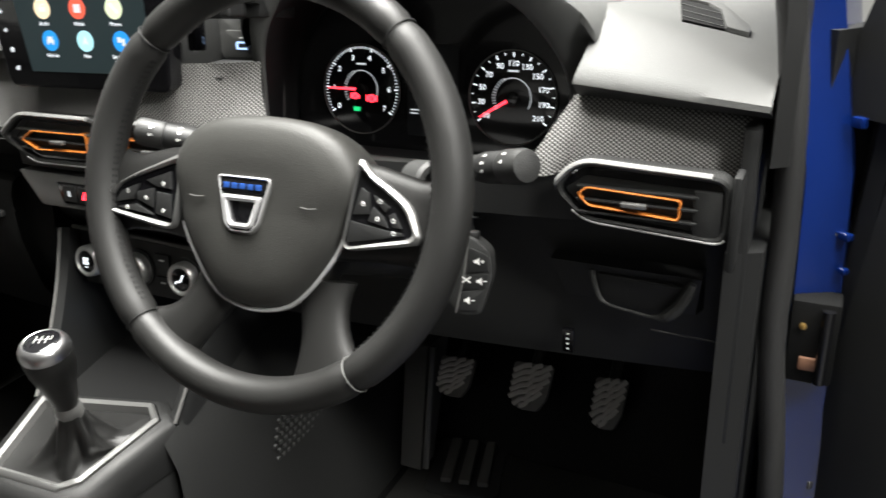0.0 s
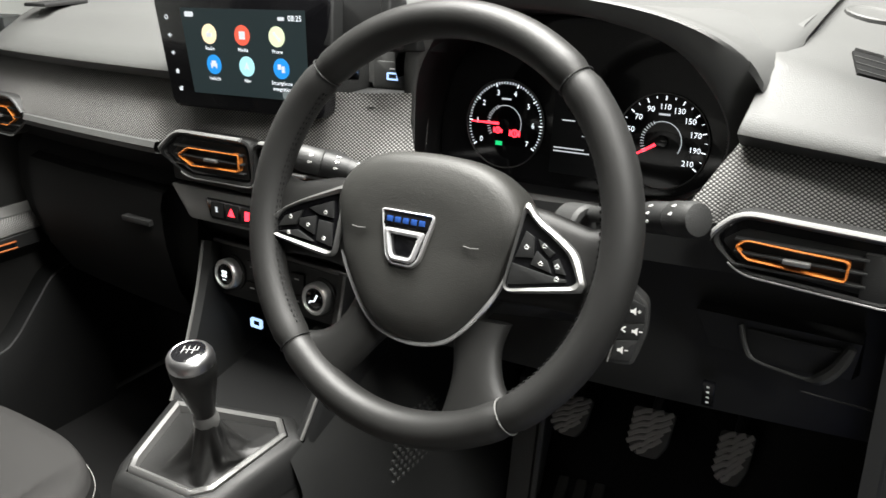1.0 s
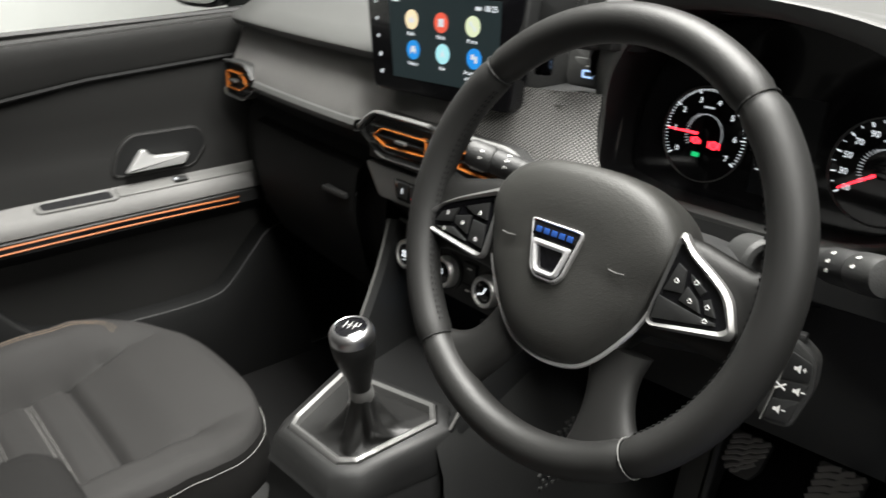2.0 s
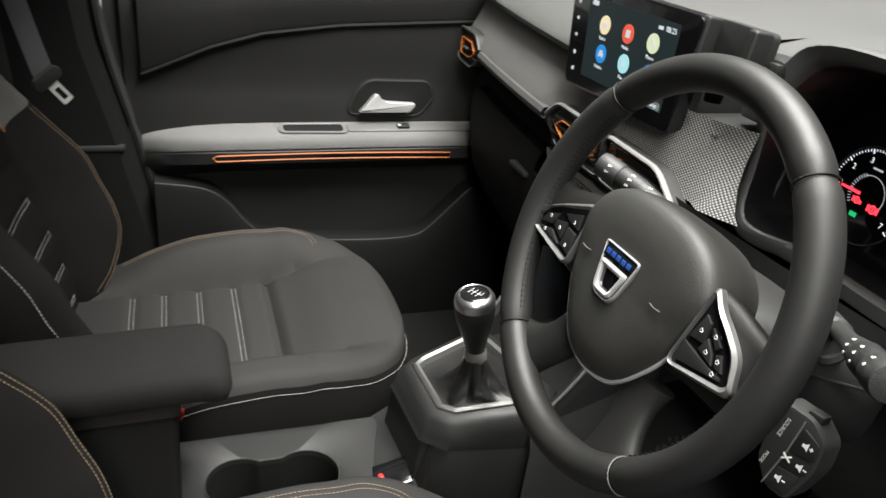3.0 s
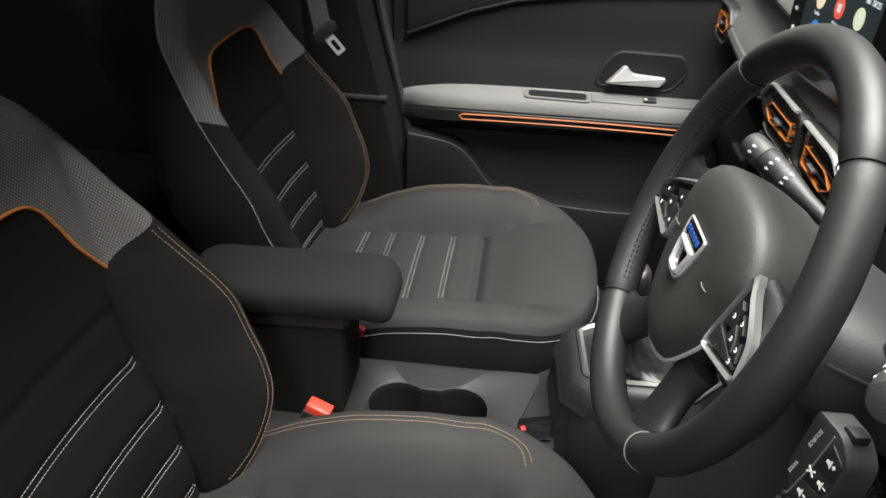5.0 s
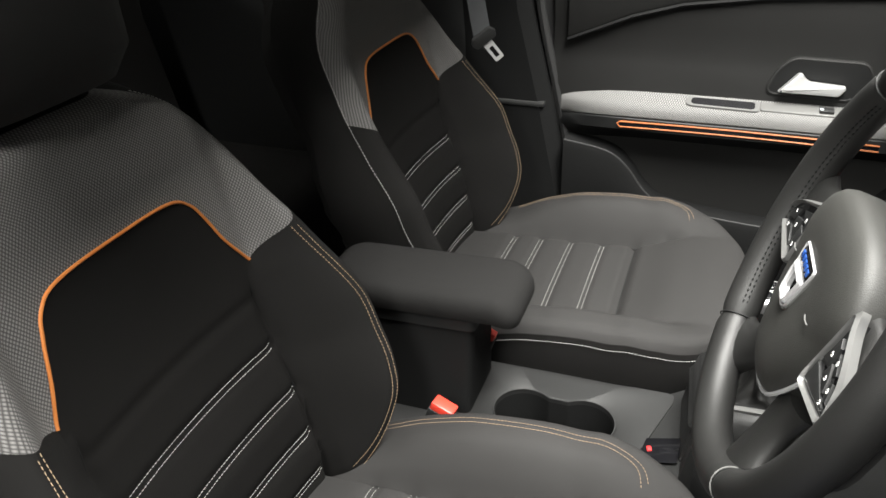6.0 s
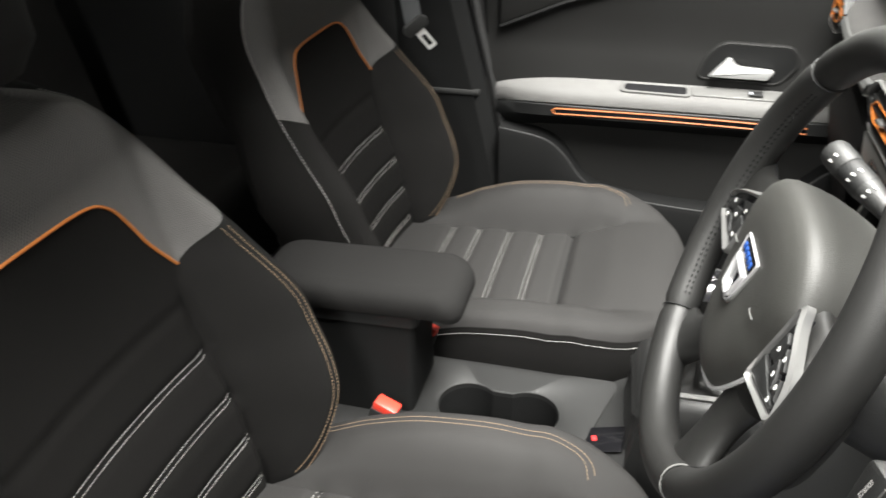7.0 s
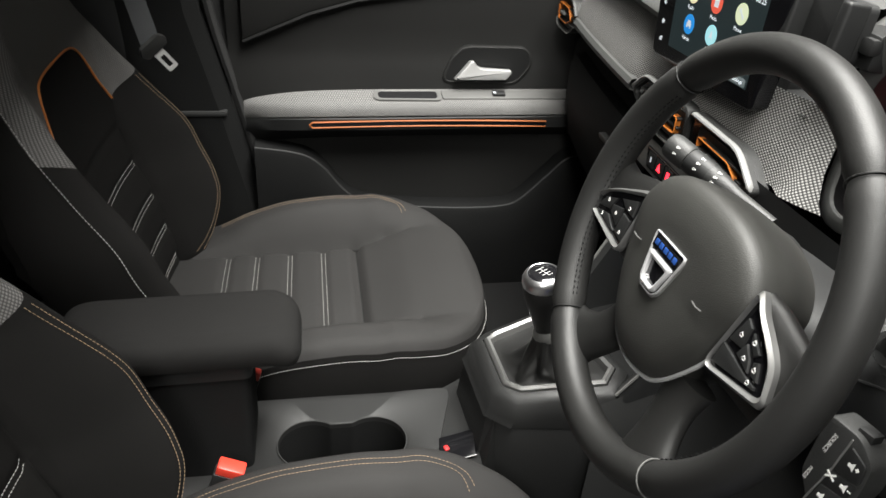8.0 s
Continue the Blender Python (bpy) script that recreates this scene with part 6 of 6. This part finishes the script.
rings = [[(0.10 * k * math.copysign(abs(math.cos(a)) ** 0.55, math.cos(a)), y, 0.068 * k * math.copysign(abs(math.sin(a)) ** 0.55, math.sin(a))) for a in [2 * math.pi * j / 32 for j in range(32)]] for y, k in ((0.004, 0.93), (-0.006, 0.97), (-0.004, 1.03), (0.04, 1.0), (0.08, 0.7), (0.095, 0.2))]
part("housing", loft(rings), DARK, mir)
part("mirror_glass", moved(plate([(0.092 * math.copysign(abs(math.cos(a)) ** 0.55, math.cos(a)), 0.062 * math.copysign(abs(math.sin(a)) ** 0.55, math.sin(a))) for a in [2 * math.pi * j / 32 for j in range(32)]], 0, 0.002), Matrix.Translation((0, -0.004, 0)) @ Matrix.Rotation(radians(90), 4, "X")), mat("mirror_glass", (0.9, 0.9, 0.9), 0.02, metal=1.0, vary=0.01), mir, "mirror glass")
part("foot", box(0.07, 0.16, 0.02, 0.07, -0.075, -0.03, 0.01), DARK, mir)

# ---------------------------------------------------------------- pillars and belt
solid("pillar_trim_1", loft([[(-0.78, y0 + 0.01, z), (-0.735 + 0.03 * max(0, z - 0.6), y0, z), (-0.715 + 0.03 * max(0, z - 0.6), y0 - 0.025, z), (-0.715 + 0.03 * max(0, z - 0.6), y0 - 0.175, z), (-0.78, y0 - 0.20, z)] for z, y0 in ((0.1, 0.0), (0.34, -0.052), (0.54, -0.098), (0.73, -0.146), (0.9, -0.165), (1.32, -0.21))]), SOFTBLACK, "black plastic pillar trim beside the passenger seat", "pillar trim")
# Box added to stop light showing through the gap between door and pillar.
solid("door_gap_cover", box(-0.80, -0.757, -0.13, -0.045, 0.05, 0.85, 0.004), RUBBER, "black cover added behind the passenger door edge to hide a bright gap", "seal")
solid("trim_ledge", box(-0.745, -0.711, -0.30, -0.108, 0.530, 0.542, 0.005), PLASTIC, "black ledge on the pillar trim", "trim")
solid("seal_1", tube(spline([(-0.752, 0.014, 0.1), (-0.750, -0.038, 0.34), (-0.750, -0.084, 0.54), (-0.745, -0.130, 0.73), (-0.735, -0.150, 0.9), (-0.70, -0.195, 1.3)], 4), 0.010, 8), RUBBER, "black rubber door seal by the passenger door", "seal")
# Unseen pillar, added to keep side light off the driver seat.
solid("seat_shade_pillar", loft([[(0.78, y0, z), (0.735 - 0.03 * max(0, z - 0.6), y0 - 0.01, z), (0.715 - 0.03 * max(0, z - 0.6), y0 - 0.03, z), (0.715 - 0.03 * max(0, z - 0.6), y0 - 0.175, z), (0.78, y0 - 0.20, z)] for z, y0 in ((0.1, -0.24), (0.54, -0.26), (0.9, -0.32), (1.32, -0.38))]), SOFTBLACK, "unseen black pillar added behind the door opening to shade the driver seat", "pillar trim")
belt = thing("seat_belt", None, "black seat belt hanging with its steel tongue", "seat belt")
pts = spline([(-0.70, -0.30, 1.10), (-0.68, -0.275, 0.90), (-0.655, -0.245, 0.78), (-0.628, -0.221, 0.705), (-0.628, -0.217, 0.690)], 8)
rings = [[p + Vector((0.008, -0.016, 0)), p + Vector((-0.008, 0.016, 0)), p + Vector((-0.0095, 0.0155, 0)), p + Vector((0.0065, -0.0165, 0))] for p in pts]
part("webbing", loft(rings), BELT, belt)
tm = Matrix.Translation((-0.624, -0.213, 0.690)) @ Euler((radians(8), radians(-10), radians(118))).to_matrix().to_4x4() @ Matrix.Rotation(radians(90), 4, "X") @ Matrix.Rotation(radians(28), 4, "Z")
part("tongue_grip", moved(plate(rounded([(-0.028, 0.004), (-0.022, -0.008), (0.022, -0.008), (0.028, 0.004), (0.020, 0.016), (-0.020, 0.016)], 0.004), -0.005, 0.005, 0.002), tm), PLASTIC, belt)
part("tongue", moved(band(rounded([(-0.0100, -0.054), (0.0100, -0.054), (0.0100, -0.006), (-0.0100, -0.006)], 0.004), rounded([(-0.0044, -0.047), (0.0044, -0.047), (0.0044, -0.020), (-0.0044, -0.020)], 0.002), -0.0012, 0.0012), tm), mat("plated_steel", (0.75, 0.75, 0.74), 0.45, metal=0.45, vary=0.04), belt, "bright steel tongue")

# rear seat, dim behind; lighter cloth colour makes up for missing light
rear = thing("rear_seat", None, "black cloth rear seat bench, coloured lighter in place of light", "rear seat")
part("bench", box(-0.62, 0.62, -0.98, -0.52, 0.18, 0.42, 0.05, 3), CLOTH3, rear)
rings = [[(x, -0.93 - (z - 0.4) * 0.25 + d, z) for x, d in ((-0.62, -0.06), (-0.60, 0.0), (-0.3, 0.02), (0.0, 0.0), (0.3, 0.02), (0.60, 0.0), (0.62, -0.06), (0.5, -0.12), (-0.5, -0.12))] for z in (0.38, 0.5, 0.7, 0.86, 0.90)]
part("rear_backrest", loft(rings), CLOTH3, rear)
for x in (-0.36, 0.36):
    part("rear_headrest", box(x - 0.12, x + 0.12, -1.1, -1.0, 0.90, 1.06, 0.035, 3), CLOTH3, rear)
solid("side_trim_1", box(-0.76, -0.71, -1.1, -0.28, 0.1, 0.86, 0.01), DARK, "black rear door card under its window", "trim")
solid("side_trim_2", box(0.70, 0.76, -1.1, -0.50, 0.1, 0.86, 0.01), DARK, "black rear door card under its window", "trim")

solid("side_panel_1", box(-0.79, -0.755, 0.70, 1.06, 0.05, 0.86), DARK, "black side panel of the passenger footwell", "wall", smooth=False)
solid("side_panel_2", box(0.69, 0.70, 0.74, 1.06, 0.05, 0.86), DARK, "black side panel of the driver footwell", "wall", smooth=False)

# ---------------------------------------------------------------- pedals and mat
for x, y, z, w, h, lab in ((0.272, 0.79, 0.350, 0.028, 0.030, "ribbed clutch pedal"), (0.392, 0.79, 0.362, 0.030, 0.034, "ribbed brake pedal"), (0.504, 0.80, 0.355, 0.023, 0.036, "ribbed accelerator pedal")):
    p = thing("pedal", upright((x, y, z), 0, 38), "lightened grey rubber " + lab, "pedal", "pedals")
    poly = rounded([(-w, h * 0.8), (-w * 0.9, -h * 0.7), (-w * 0.35, -h * 1.15), (w * 0.6, -h * 1.1), (w * 0.95, -h * 0.5), (w, h * 0.9)], 0.006)
    part("pad", plate(poly, -0.008, 0.0, 0.002), HEELRUBBER, p)
    for k in range(7):
        y0 = h * (-0.86 + 0.28 * k)
        e = 0.90 if k > 1 else 0.62
        line = [(u * w * e, y0 + h * v, 0.0) for u, v in ((-1.0, -0.42), (-0.5, -0.16), (-0.1, -0.06), (0.15, 0.16), (0.5, 0.28), (1.0, 0.58)) if -h * 1.05 < y0 + h * v < h * 0.92]
        part("rib", tube(spline(line, 3), h * 0.105, 6, flat=0.6), PEDALRUBBER, p)
    part("arm", tube([(0, 0, -0.008), (0, 0.06, -0.02), (0.0, 0.16, -0.02)], 0.008, 8), DARK, p)
rest = thing("foot_rest", None, "black plastic foot rest with grey edge", "foot rest")
part("plate", loft([[(0.158, 0.80, 0.14), (0.196, 0.80, 0.14), (0.20, 0.84, 0.14), (0.15, 0.84, 0.14)], [(0.150, 0.86, 0.34), (0.190, 0.86, 0.34), (0.20, 0.92, 0.34), (0.14, 0.92, 0.34)]]), HEELRUBBER, rest)
part("edge", tube([(0.208, 0.797, 0.15), (0.202, 0.858, 0.345)], 0.0055, 8), GREYTRIM, rest, "grey metal edge")
fm = thing("floor_mat", None, "black carpet floor mat with ribbed heel pad", "floor mat")
part("mat", plate(rounded([(0.17, 0.30), (0.62, 0.30), (0.62, 0.90), (0.17, 0.90)], 0.05), 0.1265, 0.134, 0.003), MATCARPET, fm)
for k in range(3):
    part("heel_rib", moved(box(-0.009, 0.009, -0.055, 0.055, 0.134, 0.146, 0.004), at(0.232 + k * 0.030, 0.845 + k * 0.006, 0, 0.25)), HEELRUBBER, fm)
part("heel_pad", moved(plate(rounded([(-0.06, -0.075), (0.06, -0.075), (0.06, 0.07), (-0.06, 0.07)], 0.02), 0.134, 0.137, 0.001), at(0.262, 0.845, 0, 0.25)), RUBBER, fm)

# ---------------------------------------------------------------- driver's side: sill, jamb, seal, open door
solid("sill", loft([[(0.66, y, 0.12), (0.68, y, 0.20), (0.72, y, 0.235), (0.76, y, 0.23), (0.78, y, 0.10), (0.78, y, -0.10), (0.68, y, -0.10)] for y in (-1.1, 0.55, 0.72)]), BLUE, "blue painted door sill", "sill")
solid("kick_panel", loft([[(0.664, 0.545, z), (0.694, 0.56, z), (0.70, 0.70, z), (0.664, 0.75, z)] for z in (0.15, 0.45, 0.60, 0.705)]), DARK, "black plastic kick panel beside the dashboard", "trim")
solid("pillar_foot", loft([[(x0, 0.565, z), (x0 + 0.014, 0.575, z), (x0 + 0.014, 0.72, z), (x0, 0.72, z)] for x0, z in ((0.691, 0.78), (0.691, 0.90), (0.685, 0.98))]), DARK, "black foot of the windscreen pillar trim", "pillar trim")
solid("jamb", loft([[(0.715, 0.64, 0.05), (0.775, 0.66, 0.05), (0.785, 0.75, 0.05), (0.70, 0.80, 0.05)], [(0.728, 0.64, 0.45), (0.772, 0.66, 0.45), (0.785, 0.75, 0.45), (0.70, 0.80, 0.45)], [(0.718, 0.65, 0.75), (0.757, 0.67, 0.75), (0.765, 0.76, 0.75), (0.69, 0.80, 0.75)], [(0.69, 0.67, 0.95), (0.722, 0.69, 0.95), (0.735, 0.78, 0.95), (0.675, 0.82, 0.95)], [(0.56, 0.35, 1.30), (0.60, 0.36, 1.30), (0.61, 0.44, 1.30), (0.56, 0.46, 1.30)]]), BLUE, "blue painted door jamb and windscreen pillar", "door jamb")
solid("jamb_left", loft([[(-0.69, 0.9, 0.85), (-0.76, 0.9, 0.85), (-0.76, 0.98, 0.85), (-0.69, 0.98, 0.85)], [(-0.56, 0.35, 1.30), (-0.62, 0.36, 1.30), (-0.62, 0.42, 1.30), (-0.56, 0.42, 1.30)]]), DARK, "dark windscreen pillar by the passenger door", "windscreen pillar")
solid("seal_2", tube(spline([(0.60, 0.40, 1.22), (0.672, 0.575, 0.99), (0.693, 0.59, 0.90), (0.704, 0.59, 0.80), (0.708, 0.59, 0.70), (0.710, 0.585, 0.60), (0.724, 0.58, 0.47), (0.728, 0.57, 0.36), (0.722, 0.50, 0.27), (0.72, 0.30, 0.245), (0.72, -0.5, 0.245)], 6), 0.0125, 10), RUBBER, "black rubber seal round the door opening", "seal")
hinge = thing("door_hinge", None, "blue door hinge with brass bolt", "hinge")
part("leaf", box(0.722, 0.766, 0.632, 0.665, 0.540, 0.630, 0.003), SOFTBLACK, hinge)
part("barrel", tube([(0.755, 0.628, 0.545), (0.755, 0.628, 0.625)], 0.006, 10), GLOSS, hinge)
part("bolt", moved(lathe([(0.0035, 0), (0.0035, 0.004), (0.0015, 0.005)], 6), Matrix.Translation((0.734, 0.632, 0.604)) @ Matrix.Rotation(radians(90), 4, "X")), mat("brass_bolt", (0.5, 0.32, 0.1), 0.35, metal=0.8), hinge)
part("strap", box(0.734, 0.760, 0.628, 0.65, 0.556, 0.570, 0.002), mat("copper_strap", (0.20, 0.10, 0.06), 0.6), hinge)

solid("fender_edge", box(0.788, 1.3, 0.80, 0.83, -0.2, 1.0, 0.004), DARK, "dark rear edge of the front wing beside the hinges", "fender")
dd = thing("driver_door", pose(0.80, 0.74, 0, 0, 0, 50), "open blue driver door with black inner card", "car door")
part("skin", loft([[(0.03, 0.03 - 0.0, 0.0), (0.06, 0.0, 0.0), (0.06, -1.02, 0.0), (0.02, -1.03, 0.0)], [(0.03, 0.03, 0.5), (0.085, 0.0, 0.5), (0.085, -1.04, 0.5), (0.02, -1.05, 0.5)], [(0.02, 0.0, 0.86), (0.06, -0.02, 0.86), (0.06, -1.06, 0.86), (0.01, -1.06, 0.86)]]), BLUE, dd, "blue painted outer panel")
part("edge_panel", loft([[(-0.06, 0.0, 0.0), (0.035, 0.025, 0.0), (0.03, -0.02, 0.0), (-0.06, -0.02, 0.0)], [(-0.07, 0.0, 0.5), (0.035, 0.025, 0.5), (0.03, -0.02, 0.5), (-0.07, -0.02, 0.5)], [(-0.06, -0.02, 0.86), (0.03, 0.0, 0.86), (0.03, -0.04, 0.86), (-0.06, -0.04, 0.86)]]), DARK, dd)
part("inner_edge", loft([[(-0.10, 0.03, z), (0.03, 0.035, z), (0.03, 0.015, z), (-0.10, 0.01, z)] for z in (0.0, 0.4, 0.88)]), DARK, dd)
part("inner_card", loft([[(-0.07, -0.02, 0.06), (0.02, -0.02, 0.06), (0.02, -1.0, 0.06), (-0.07, -0.98, 0.06)], [(-0.085, -0.02, 0.5), (0.02, -0.02, 0.5), (0.02, -1.02, 0.5), (-0.085, -1.0, 0.5)], [(-0.065, -0.05, 0.85), (0.02, -0.05, 0.85), (0.02, -1.03, 0.85), (-0.065, -1.02, 0.85)]]), DARK, dd, "black inner door card")
part("edge_seal", tube([(-0.04, 0.012, 0.05), (-0.045, 0.012, 0.5), (-0.035, -0.005, 0.84)], 0.009, 8), RUBBER, dd)
BRASS = mat("brass_fitting", (0.5, 0.34, 0.12), 0.35, metal=0.8)
YELLOW = mat("yellow_plug", (0.7, 0.5, 0.05), 0.5)
for y, z, w, h, c, lab in ((-0.014, 0.80, 0.012, 0.010, BLUE, "blue door stop"), (-0.018, 0.690, 0.014, 0.007, BLUE, "blue latch block"), (-0.010, 0.690, 0.005, 0.005, YELLOW, "yellow plug"), (-0.022, 0.655, 0.008, 0.006, BLUE, "blue bracket"), (-0.010, 0.46, 0.005, 0.010, STEEL, "steel check arm"), (-0.016, 0.425, 0.016, 0.007, BLUE, "blue lower hinge"), (-0.004, 0.430, 0.007, 0.007, BRASS, "brass bolt"), (-0.022, 0.40, 0.010, 0.010, STEEL, "steel bolt")):
    part("edge_fitting", moved(box(-0.004, 0.004, -w / 2, w / 2, -h / 2, h / 2, 0.0015), at(-0.086, y, z)), c, dd, lab)
part("window_frame", loft([[(-0.075, 0.035, 0.80), (0.03, 0.035, 0.80), (0.03, -0.10, 0.80), (-0.07, -0.10, 0.80)], [(-0.07, -0.03, 1.0), (0.02, -0.03, 1.0), (0.02, -0.14, 1.0), (-0.07, -0.14, 1.0)], [(-0.06, -0.20, 1.28), (0.0, -0.20, 1.28), (0.0, -0.30, 1.28), (-0.06, -0.30, 1.28)]]), DARK, dd, "black window frame of the door")
